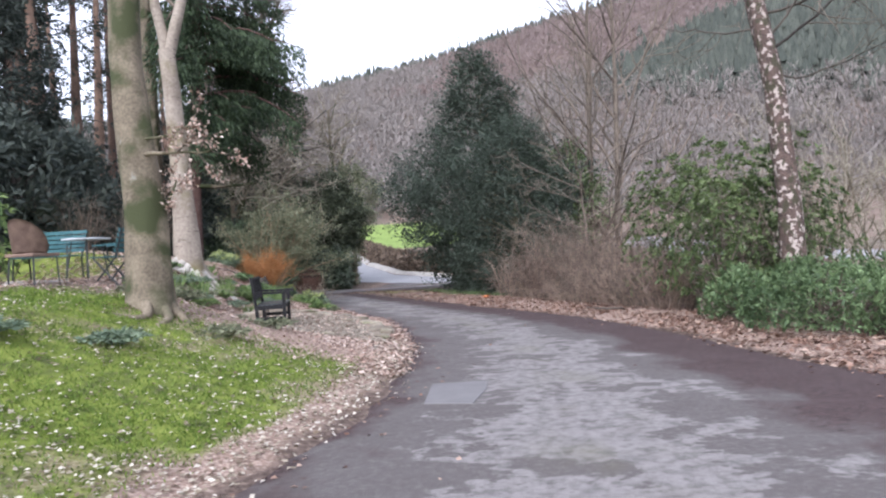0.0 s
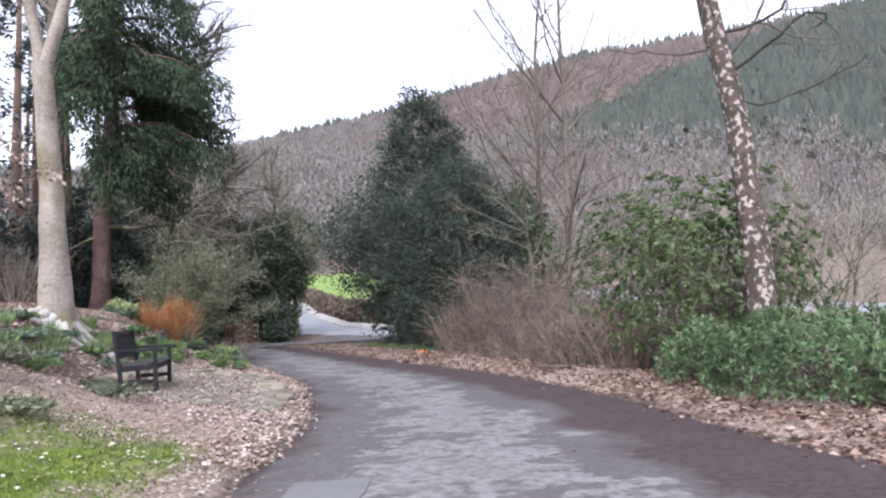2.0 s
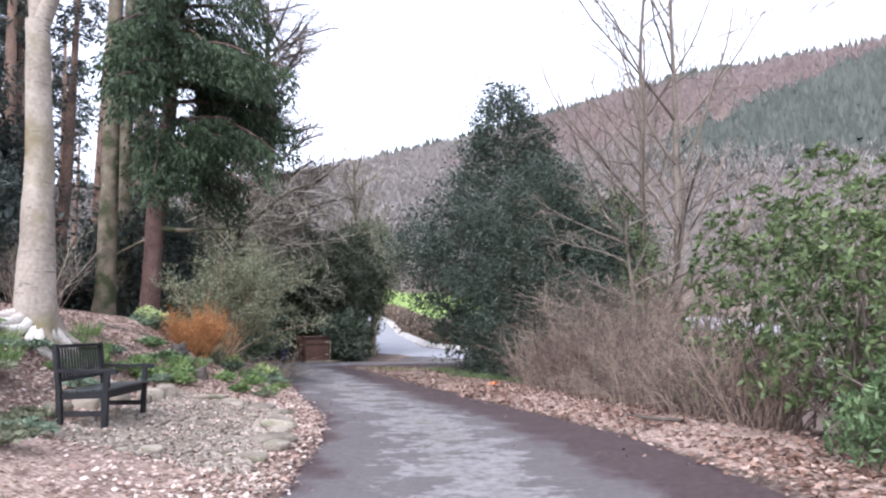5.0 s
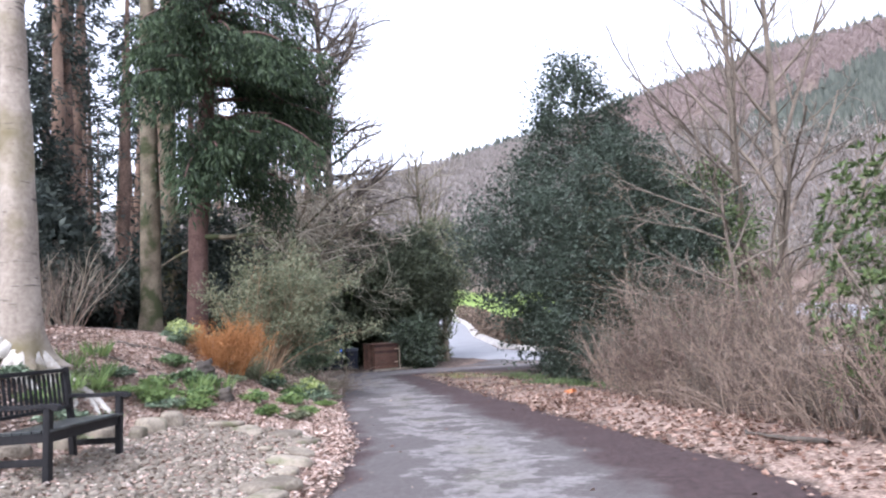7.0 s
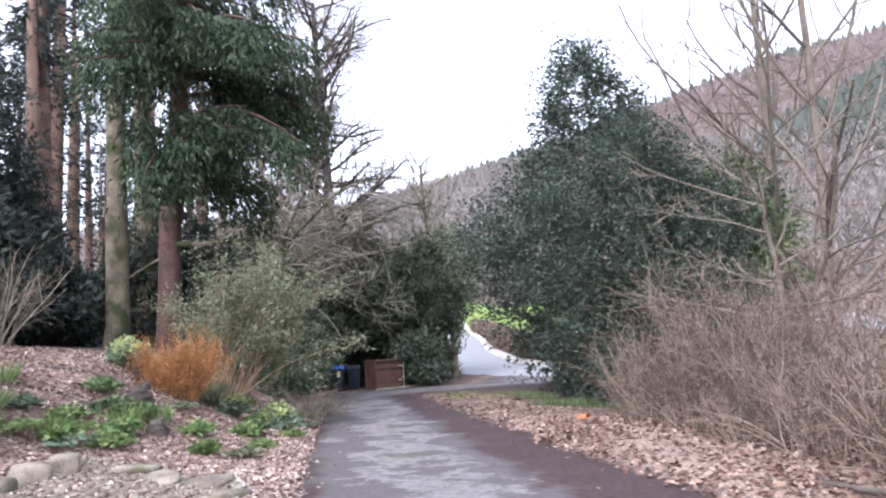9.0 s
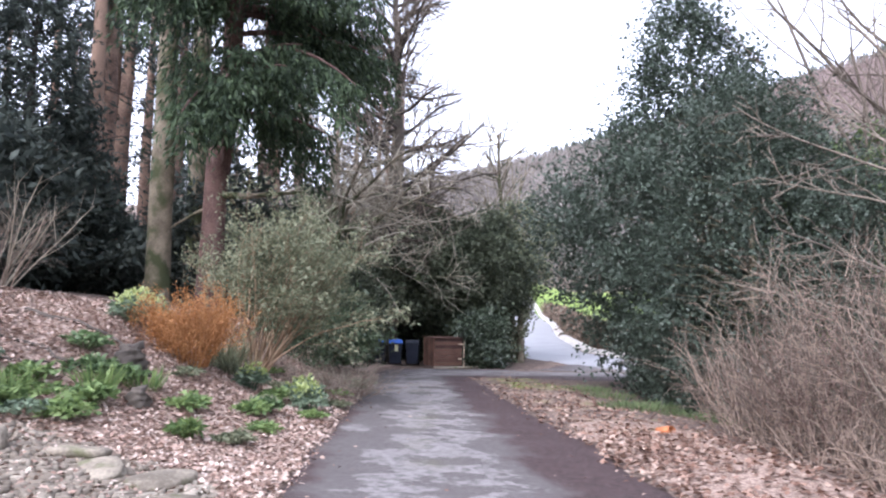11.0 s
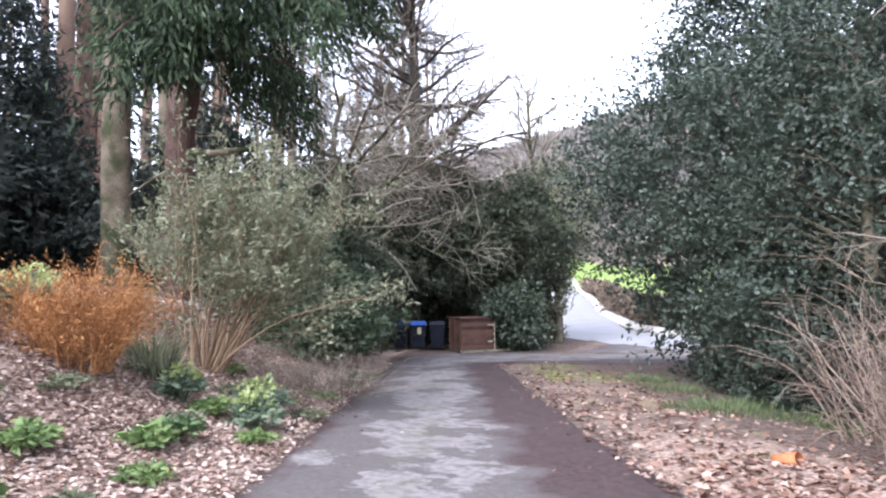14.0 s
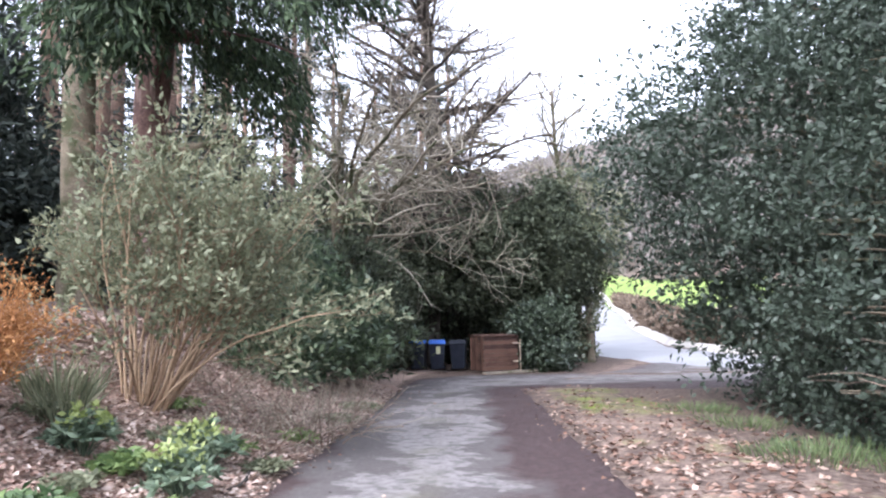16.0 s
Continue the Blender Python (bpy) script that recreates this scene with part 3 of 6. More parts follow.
def build_roads():
    asphalt = drive_material()
    y = np.arange(-25, 32.05, 0.2)
    lx, rx = np.interp(y, LEFT_Y, LEFT_X), np.interp(y, RIGHT_Y, RIGHT_X)
    drive = ribbon("road", np.column_stack([lx - 0.05, y]), np.column_stack([rx + 0.05, y]), asphalt, 0.012, 25, 0.10)
    tagged(drive, "narrow patched grey asphalt drive with mossy edges", "drive", kind="structure")
    # the mouth of the drive, opening on the lane
    t = np.linspace(0, 1, 30)
    ml = np.column_stack([np.interp(t, [0, 0.3, 0.45, 0.8, 1], [-7.65, -8.8, -8.3, -4.7, -2.9]), np.interp(t, [0, 0.3, 0.45, 0.8, 1], [32.0, 35.0, 36.4, 38.0, 45.0])])
    mr = np.column_stack([np.interp(t, [0, 0.25, 1], [-4.45, -1.6, 6.5]), np.interp(t, [0, 0.25, 1], [32.0, 32.3, 36.6])])
    mouth = ribbon("road", ml, mr, asphalt, 0.016, 20, 0.0)
    tagged(mouth, "mouth of the asphalt drive where it meets the lane", "drive", kind="structure")
    pale = surface("pale_damp_lane", two((0.20, 0.20, 0.205), (0.28, 0.28, 0.285)), 0.6, 12, 0.5, 0.2, 0.01, spec=0.5)
    c = np.array(LANE)[:, :2]
    s = np.linspace(0, len(c) - 1, 90)
    cx, cy = np.interp(s, np.arange(len(c)), c[:, 0]), np.interp(s, np.arange(len(c)), c[:, 1])
    tan = unit(np.column_stack([np.gradient(cx), np.gradient(cy)]))
    nor = np.column_stack([-tan[:, 1], tan[:, 0]])
    cen = np.column_stack([cx, cy])
    lane = ribbon("road", cen + nor * 2.2, cen - nor * 2.2, pale, 0.10, 7)
    tagged(lane, "pale damp public lane climbing away", "lane", kind="structure")
    kerb = surface("pale_kerb_stone", two((0.30, 0.28, 0.25), (0.48, 0.46, 0.42)), 1.0, 14, 0.85, 0.3, 0.01)
    kl, kr = cen - nor * 2.2, cen - nor * 3.0
    foot = ribbon("pavement", kl, kr, kerb, 0.24, 4)
    tagged(foot, "narrow pale pavement beside the lane", "pavement", kind="structure")
    cen = []
    for az, elev in zip(np.linspace(12, 40, 40), np.interp(np.linspace(12, 40, 40), [12, 17.4, 22, 31, 40], [0.7, 0.15, -0.55, -1.4, -1.9])):
        far = np.arange(60, 150, 0.5)
        sx, sy = far * math.sin(radians(az)), far * math.cos(radians(az))
        seen = np.degrees(np.arctan((height(sx, sy) + 0.4 - 1.5) / far))
        k = int(np.argmax(seen > elev))
        cen.append((sx[k], sy[k]))
    cen = np.array(cen)
    tan = unit(np.column_stack([np.gradient(cen[:, 0]), np.gradient(cen[:, 1])]))
    nor = np.column_stack([-tan[:, 1], tan[:, 0]])
    low = ribbon("road", cen + nor * 3.5, cen - nor * 3.5, pale, 0.4, 5)
    tagged(low, "pale valley road glimpsed through the shrubs", "road", kind="structure")

    paving = surface("grey_terrace_grit", two((0.15, 0.14, 0.13), (0.27, 0.255, 0.24)), 2.0, 60, 0.85, 0.4, 0.008, stain=((0.09, 0.10, 0.05), 1.5, 0.52, 0.66))
    ty = np.linspace(9.2, 11.5, 14)
    terrace = ribbon("pavement", np.column_stack([-13.0 + 0 * ty, ty]), np.column_stack([-6.25 - 0.25 * np.sin(ty * 2.1), ty]), paving, 0.045, 24, 0.06)
    tagged(terrace, "worn grey grit terrace beneath the garden furniture", "terrace", kind="structure")


build_roads()


# ---- trees and shrubs ----
def scatter_part(name, parent, pieces, material, label="", smooth=False):
    v, q = join_np(pieces) if isinstance(pieces, list) else pieces
    ob = np_part(name, v, q, material, parent, label, smooth)
    if name in ("branchwork", "twig_mass", "stem_mass", "crown", "foliage", "dead_foliage"):
        ob["kind"] = "stuff"
    return ob


def single_parts(name, parent, tubes, sides, material, smooth=False):
    """Each limb or stem as a part of its own."""
    for p, r in tubes:
        v, q = tube_np(p, r, sides)
        np_part(name, v, q, material, parent, smooth=smooth)


def crown_points(rng, n, base, high, profile, squash=(1.0, 1.0), lumpy=0.25, k=0.8, seed=3, inner=0.45, gap=-0.55, bend=(0, 0), per=1, cluster=0.3):
    """Points in an uneven crown: profile gives its radius against height 0..1; most lie near the outside."""
    f = rng.uniform(0, 1, n * 2)
    hs, rs = zip(*profile)
    rad = np.interp(f, hs, rs)
    keep = rng.uniform(0, max(rs), n * 2) < rad + 0.12 * max(rs)
    f, rad = f[keep][:n], rad[keep][:n]
    a = rng.uniform(0, 2 * np.pi, len(f))
    way = np.column_stack([np.cos(a), np.sin(a), np.zeros(len(f))])
    shell = np.column_stack([np.cos(a) * rad, np.sin(a) * rad, f * high])
    rr = rad * (1 + lumpy * lump(shell, k, seed)) * (1 - inner * rng.uniform(0, 1, len(f)) ** 1.6)
    p = np.column_stack([np.cos(a) * rr * squash[0] + bend[0] * f, np.sin(a) * rr * squash[1] + bend[1] * f, f * high])
    ok = lump(shell, k * 2.4, seed + 1) > gap
    p, way = p[ok], way[ok]
    way[:, 2] = 0.35
    if per > 1:
        m = max(10, len(p) // per)
        pick = rng.permutation(len(p))[:m]
        size = cluster * rng.uniform(0.55, 1.35, m)
        out = unit(way[pick])
        seeds = p[pick] + out * (rng.uniform(-0.4, 0.6, m) * size)[:, None]
        idx = np.repeat(np.arange(m), per)
        g = rng.normal(size=(len(idx), 3)) * 0.55
        p = seeds[idx] + (g + out[idx] * np.abs(rng.normal(size=len(idx)))[:, None] * 0.6) * size[idx][:, None]
        p[:, 2] = np.maximum(p[:, 2], 0.02)
        way = unit(way[idx] + g * 0.8)
    return p + np.array(base), way


def sprays_np(rng, p, way, length, per, size):
    """Leafy sprays: each a short twig with leaves set along both sides."""
    n = len(p)
    d = unit(unit(way) + 0.55 * rng.normal(size=(n, 3)))
    side = unit(np.cross(d, rng.normal(size=(n, 3))))
    ln = length * rng.uniform(0.5, 1.3, n)
    i = np.repeat(np.arange(n), per)
    f = rng.uniform(0, 1, len(i))
    lean = rng.choice([-1.0, 1.0], len(i))
    q = p[i] + d[i] * (f * ln[i])[:, None] + side[i] * (lean * ln[i] * 0.16 * (1.2 - f))[:, None] + rng.normal(size=(len(i), 3)) * length * 0.06
    return leaves_np(q, d[i] * 0.7 + side[i] * (lean * 0.8)[:, None], size[0], size[1], rng, 0.3, 0.4)


def evergreen(name, label, base, high, profile, n, leaf, size, rng_seed, bark, trunk_r, squash=(1, 1), lumpy=0.25, k=0.8, droop=0.0,
              gap=-0.55, inner=0.45, limbs=40, lift=0.35, spread=0.7, group="", stems=1, bend=(0, 0), per=34, cluster=0.30, sprays=0, spray=0.6):
    rng = np.random.RandomState(rng_seed)
    x, y, z = base
    root = thing(name, label, "tree", pose(x, y, z), group)
    trunks = []
    for s in range(stems):
        a = rng.uniform(0, 6.28)
        o = 0.0 if stems == 1 else trunk_r * 2.2
        sx, sy = o * math.cos(a), o * math.sin(a)
        top = high * (0.9 if s == 0 else rng.uniform(0.5, 0.75))
        trunks.append(trunk_np([(sx, sy, -0.15), (sx * 1.3, sy * 1.3, top * 0.4), (sx * 2 + bend[0] * 0.8, sy * 2 + bend[1] * 0.8, top)], [trunk_r, trunk_r * 0.75, trunk_r * 0.12], 9, 0.5, seed=s))
    scatter_part("trunk", root, trunks, bark, smooth=True)
    arms = []
    hs, rs = zip(*profile)
    for i in range(limbs):
        f = rng.uniform(0.1, 0.9)
        a = rng.uniform(0, 6.28)
        r = float(np.interp(f, hs, rs)) * 0.85
        p0 = np.array([bend[0] * f * 0.8, bend[1] * f * 0.8, max(0.1, f * high - r * lift)])
        p1 = np.array([math.cos(a) * r * squash[0] + bend[0] * f, math.sin(a) * r * squash[1] + bend[1] * f, f * high - droop * r * 0.4])
        mid = (p0 + p1) / 2 + np.array([0, 0, 0.15 * r])
        arms.append(tube_np([p0, mid, p1], [trunk_r * 0.25 * (1.1 - f) + 0.012, trunk_r * 0.16 * (1.1 - f) + 0.01, 0.006], 4))
    scatter_part("branchwork", root, arms, bark)
    p, way = crown_points(rng, n, (0, 0, 0), high, profile, squash, lumpy, k, rng_seed, inner, gap, bend, per, cluster)
    way[:, 2] -= droop * 1.6
    leafage = [leaves_np(p, way, size[0], size[1], rng, 0.3, spread)]
    if sprays:
        p, way = crown_points(rng, sprays, (0, 0, 0), high, profile, squash, lumpy * 1.3, k * 1.6, rng_seed + 5, 0.3, gap + 0.2, bend)
        leafage.append(sprays_np(rng, p, way, spray, 24, size))
    scatter_part("crown", root, leafage, leaf)
    return root


def bare_tree(name, label, base, lean, high, r, P, seed, bark, twig, stems=1, sides=(8, 5, 4, 3), group="", fork=0.0):
    rng = np.random.RandomState(seed)
    root = thing(name, label, "tree", pose(*base), group)
    tubes, tips = [], []
    TWIG_LEAST[0] = 0.011
    for s in range(stems):
        a = s * 2.4 + seed
        d = unit(np.array([lean[0] + fork * math.cos(a) * (s > 0), lean[1] + fork * math.sin(a) * (s > 0), 1.0]))
        branch(rng, (0.25 * r * s, 0.2 * r * s, -0.15), d, high * (1 if s == 0 else 0.85), r * (1 if s == 0 else 0.75), 0, P, tubes, tips)
    TWIG_LEAST[0] = 0.004
    scatter_part("trunk", root, limbs_np(tubes, (0,), sides), bark, smooth=True)
    scatter_part("branchwork", root, limbs_np(tubes, (1,), sides), bark)
    if len(P) > 2:
        scatter_part("twig_mass", root, limbs_np(tubes, tuple(range(2, len(P))), sides), twig)
    return root


def shrub(name, label, base, stems, high, r, P, seed, bark, twig, leaf=None, per=3, size=(0.06, 0.03), splay=0.6, foot=0.25, squash=(1, 1), category="shrub", lean=(0.0, 0.0)):
    """A many-stemmed bush: splayed stems, twigs and, where it has them, leaves along the twigs."""
    rng = np.random.RandomState(seed)
    root = thing(name, label, category, pose(*base))
    tubes, tips = [], []
    for s in range(stems):
        a = rng.uniform(0, 6.28)
        o = foot * math.sqrt(rng.uniform(0, 1))
        d = unit(np.array([math.cos(a) * splay * squash[0] * rng.uniform(0.2, 1.2) + lean[0], math.sin(a) * splay * squash[1] * rng.uniform(0.2, 1.2) + lean[1], 1.0]))
        branch(rng, (o * math.cos(a) * squash[0], o * math.sin(a) * squash[1], -0.06), d, high * rng.uniform(0.7, 1.1), r, 0, P, tubes, tips)
    if stems > 105:
        scatter_part("stem_mass", root, limbs_np(tubes, (0,), (5,)), bark)
    else:
        single_parts("stem", root, [(p, r) for l, p, r in tubes if l == 0], 5, bark)
    if len(P) > 1:
        scatter_part("twig_mass", root, limbs_np(tubes, tuple(range(1, len(P))), (3,)), twig)
    if leaf:
        pp = np.array([t[0] for t in tips])
        dd = np.array([t[1] for t in tips])
        idx = np.repeat(np.arange(len(pp)), per)
        q = pp[idx] + rng.normal(size=(len(idx), 3)) * size[0] * 0.8
        scatter_part("foliage", root, leaves_np(q, dd[idx] + np.array([0, 0, 0.3]), size[0], size[1], rng, 0.3, 0.9), leaf)
    return root


def trunk_tree(name, label, path, radii, bark, seed, flare=0.5, roots=5):
    root = thing(name, label, "tree", pose(*path[0]))
    o = np.array(path[0])
    scatter_part("trunk", root, trunk_np(np.array(path) - o, radii, 18, flare, roots, seed), bark, smooth=True)
    return root


def limbs_on(root, starts, P, seed, bark, twig, tip_leaf=None, per=2, size=(0.05, 0.03), sides=(7, 5, 4, 3)):
    """Branches that leave a trunk at given points: (place, way, length, radius)."""
    rng = np.random.RandomState(seed)
    o = np.array(root.matrix_world.translation)
    tubes, tips = [], []
    for p, d, ln, r in starts:
        branch(rng, np.array(p) - o, unit(np.array(d, float)), ln, r, 0, P, tubes, tips)
    single_parts("limb", root, [(p, r) for l, p, r in tubes if l == 0], sides[0], bark, True)
    if len(P) > 1:
        scatter_part("twig_mass", root, limbs_np(tubes, tuple(range(1, len(P))), (4, 4, 3)), twig)
    if tip_leaf:
        pp, dd = np.array([t[0] for t in tips]), np.array([t[1] for t in tips])
        idx = np.repeat(np.arange(len(pp)), per)
        scatter_part("dead_foliage", root, leaves_np(pp[idx] + rng.normal(size=(len(idx), 3)) * 0.03, dd[idx] - np.array([0, 0, 0.6]), size[0], size[1], rng), tip_leaf)


def G(x, y, up=0.0):
    return (x, y, ground_z(x, y) + up)


# beech beside the lawn
beech = trunk_tree("beech_tree", "mature beech with grey-green mossy trunk on the lawn bank",
                   [G(-3.86, 9.0, -0.2), (-3.88, 9.0, 2.1), (-3.97, 9.0, 3.3), (-4.05, 9.02, 4.34), (-4.01, 9.05, 6.0), (-3.95, 9.1, 9.5)],
                   [0.31, 0.27, 0.225, 0.20, 0.19, 0.12], BARK_GREY, 3, 0.28, 4)
limbs_on(beech, [((-3.87, 8.9, 3.0), (0.9, -0.5, 0.15), 1.2, 0.03), ((-3.9, 8.9, 3.2), (1.0, -0.2, -0.1), 1.0, 0.022), ((-3.78, 8.95, 2.1), (0.6, 0.2, 0.9), 0.7, 0.03),
                 ((-4.1, 9.1, 6.2), (-0.7, 0.3, 0.8), 4.0, 0.09), ((-4.0, 9.1, 7.2), (0.8, 0.4, 0.8), 4.0, 0.09)],
         [(6, 0.12, 0.02, 6, 50, 0.5, 0.3), (4, 0.15, 0, 4, 45, 0.5, 0.3), (3, 0.15, 0, 0, 40, 0.5, 0.3)], 4, BARK_GREY, TWIG, LITTER, 2, (0.055, 0.035))

# pale birch with bare roots
birch = trunk_tree("birch_tree", "pale white-barked birch with exposed roots on the bank",
                   [G(-5.68, 15.3, -0.1), (-5.72, 15.3, 2.6), (-5.76, 15.3, 3.7), (-5.86, 15.3, 5.2), (-5.94, 15.3, 6.4)], [0.33, 0.25, 0.215, 0.185, 0.175], BARK_BIRCH, 5, 0.75, 5)
limbs_on(birch, [((-5.93, 15.3, 6.2), (-0.16, 0, 1), 6.0, 0.13), ((-5.92, 15.3, 6.2), (0.24, 0.02, 1), 6.0, 0.14)],
         [(10, 0.05, 0.03, 7, 45, 0.4, 0.15), (6, 0.1, 0.05, 5, 45, 0.5, 0.2), (4, 0.15, -0.02, 0, 40, 0.5, 0.3)], 8, BARK_BIRCH, TWIG)


def add_roots(parent, centre, count, seed, bark, reach, arc=(0, 6.28)):
    rng = np.random.RandomState(seed)
    pieces = []
    o = np.array(parent.matrix_world.translation)
    for i in range(count):
        a = arc[0] + (arc[1] - arc[0]) * (i + rng.uniform(0.2, 0.8)) / count
        pts, rad = [], []
        L = reach * rng.uniform(0.5, 1.1)
        for s in np.linspace(0, 1, 9):
            a2 = a + 0.5 * math.sin(s * 5 + i) * s
            x, y = centre[0] + math.cos(a2) * (0.14 + s * L), centre[1] + math.sin(a2) * (0.14 + s * L)
            pts.append((x, y, ground_z(x, y) + 0.22 * reach * (1 - s) ** 4 + 0.02 - 0.05 * s))
            rad.append((0.05 + 0.045 * reach) * (1 - s) ** 1.2 + 0.014)
        pieces.append((np.array(pts) - o, rad))
    single_parts("root", parent, pieces, 7, bark, True)


add_roots(birch, (-5.68, 15.3), 8, 4, BLEACHED_ROOT, 1.4, (-2.6, 0.9))
add_roots(beech, (-3.86, 9.0), 4, 7, BARK_GREY, 0.8, (-1.6, 0.8))

# two tall trunks and the red-barked conifer
grey_a = trunk_tree("tall_tree", "tall grey-green trunk, bare below, rising from the bank", [G(-10.45, 25.15, -0.2), (-10.45, 25.1, 2.6), (-10.4, 25.0, 6.6), (-10.4, 24.8, 18)], [0.37, 0.29, 0.25, 0.15], BARK_GREY, 1, 0.3)
grey_b = trunk_tree("tall_tree", "tall grey-green trunk behind the red conifer", [G(-11.3, 27.6, -0.2), (-11.35, 27.5, 5.2), (-11.3, 27.3, 8.0), (-11.2, 27.2, 18)], [0.34, 0.28, 0.25, 0.15], BARK_GREY, 2, 0.3)
red = trunk_tree("conifer_tree", "large conifer with red-brown trunk and dark drooping boughs", [G(-9.3, 25.5, -0.2), (-9.2, 25.45, 2.3), (-9.1, 25.4, 4.6), (-9.0, 25.35, 5.7), (-8.75, 25.3, 8.0), (-8.6, 25.2, 16.0)], [0.37, 0.29, 0.265, 0.30, 0.23, 0.07], BARK_RED, 4, 0.3)

for tall, seed in ((grey_a, 15), (grey_b, 16)):
    tx, ty, tz = tall.matrix_world.translation
    limbs_on(tall, [((tx, ty - 0.2, 9.0 + 1.3 * i), (math.cos(i * 2.3), math.sin(i * 2.3), 0.7), 3.2 - 0.2 * i, 0.05) for i in range(6)],
             [(7, 0.1, 0.03, 6, 45, 0.5, 0.2), (5, 0.14, 0.02, 4, 45, 0.5, 0.2), (3, 0.15, 0, 0, 40, 0.5, 0.3)], seed, BARK_GREY, TWIG)


def drooping_boughs(root, centre, boughs, seed, leaf, bark, dens=110, size=(0.26, 0.07)):
    """Boughs with hanging sprays: (start height, way, length, droop)."""
    rng = np.random.RandomState(seed)
    o = np.array(root.matrix_world.translation)
    arms, pts, ways = [], [], []
    for z, a, L, drop in boughs:
        s = np.linspace(0, 1, 8)
        line = np.column_stack([centre[0] + math.cos(a) * s * L, centre[1] + math.sin(a) * s * L, z + 0.25 * s * L - drop * s ** 2])
        arms.append(tube_np(line - o, 0.07 * (1 - s) + 0.012, 5))
        n = int(dens * L)
        f = rng.uniform(0.18, 1, n) ** 0.8
        b = np.column_stack([np.interp(f, s, line[:, i]) for i in range(3)])
        side = np.array([-math.sin(a), math.cos(a), 0])
        wide = rng.normal(size=n) * 0.34 * (1.1 - 0.5 * f) * (0.5 + L / 5)
        b += side * wide[:, None]
        hang = rng.uniform(0, 1, n) ** 1.5 * 1.25
        b[:, 2] -= hang + 0.18 * np.abs(wide)
        pts.append(b)
        ways.append(np.column_stack([np.full(n, math.cos(a) * 0.35), np.full(n, math.sin(a) * 0.35), np.full(n, -1.0)]) + side * np.sign(wide)[:, None] * 0.25)
    scatter_part("branchwork", root, arms, bark)
    scatter_part("crown", root, leaves_np(np.concatenate(pts) - o, np.concatenate(ways), size[0], size[1], rng, 0.25, 0.35), leaf)


rb = np.random.RandomState(21)
boughs = []
for i in range(88):
    z = rb.uniform(6.4, 15.4)
    a = rb.uniform(-math.pi, math.pi)
    reach = np.interp(z, [6.9, 8.2, 11.0, 15.6], [3.0, 3.9, 3.9, 1.2]) * rb.uniform(0.65, 1.1)
    if math.cos(a) < -0.1:
        reach *= 0.42
        z = max(z, 10.6)
    boughs.append((z, a, reach, reach * rb.uniform(0.2, 0.65)))
drooping_boughs(red, (-8.7, 25.3), boughs, 22, YEW, BARK_RED, 330, (0.2, 0.05))
limbs_on(red, [((-9.1, 25.35, 4.5), (0.9, 0.1, 0.05), 2.3, 0.10), ((-9.15, 25.3, 4.2), (-0.9, -0.2, -0.3), 1.2, 0.05)], [(8, 0.06, -0.01, 5, 60, 0.35, 0.4), (4, 0.2, 0, 0, 40, 0.5, 0.3)], 9, BARK_GREY, TWIG)

# holly on the inside of the bend
evergreen("holly_tree", "large dark glossy holly with pointed top beside the drive", G(2.4, 30.5), 10.6,
          [(0, 1.9), (0.08, 2.3), (0.2, 3.0), (0.36, 3.8), (0.48, 3.6), (0.58, 2.4), (0.66, 1.6), (0.76, 1.3), (0.88, 0.8), (0.95, 0.4), (1, 0.1)], 52000, HOLLY, (0.125, 0.062), 31, BARK_GREY, 0.2,
          lumpy=0.40, k=0.9, limbs=120, gap=-0.32, squash=(0.95, 0.92), inner=0.7, bend=(-0.7, 0), cluster=0.42, sprays=2900, spray=0.85)
evergreen("holly_tree", "lower holly crowding the edge of the leafy verge", G(2.9, 26.7), 7.0,
          [(0, 1.9), (0.1, 2.3), (0.35, 2.4), (0.55, 2.2), (0.75, 1.5), (0.9, 0.8), (1, 0.2)], 36000, HOLLY, (0.085, 0.046), 32, BARK_GREY, 0.13,
          lumpy=0.45, k=1.0, limbs=70, gap=-0.25, inner=0.75, per=40, sprays=3000, spray=0.6)
evergreen("laurel_tree", "yellow-green laurel growing against the holly", G(5.2, 28.2), 6.6, [(0, 1.2), (0.3, 1.5), (0.7, 1.5), (1, 0.3)], 9000, RHODO, (0.17, 0.07), 33, BARK_GREY, 0.1, lumpy=0.3, k=1.2)

# dark yews and laurels behind the bins
evergreen("yew_tree", "dark spreading yew overhanging the bins", G(-11.2, 43.2), 7.8, [(0, 0.8), (0.2, 1.2), (0.3, 3.9), (0.5, 4.4), (0.75, 3.4), (1, 0.8)], 46000, YEW_DARK, (0.22, 0.09), 41, BARK_DARK, 0.35, lumpy=0.25, k=0.9, droop=0.3, limbs=60, gap=-0.8)
evergreen("yew_tree", "dark yew beside the mouth of the drive", G(-8.4, 42.8), 6.8, [(0, 0.6), (0.12, 0.9), (0.3, 1.7), (0.5, 2.6), (0.75, 2.4), (1, 0.4)], 30000, YEW_DARK, (0.22, 0.08), 42, BARK_DARK, 0.25, lumpy=0.4, k=0.9, droop=0.4, limbs=60, gap=-0.7, bend=(1.3, -0.6))
evergreen("ivy_bush", "dark glossy ivy heaped beside the wooden store", G(-6.4, 39.8), 2.2, [(0, 0.75), (0.35, 0.8), (0.7, 0.8), (1, 0.3)], 7000, IVY, (0.17, 0.09), 43, BARK_DARK, 0.06, lumpy=0.35, k=1.6, limbs=20)
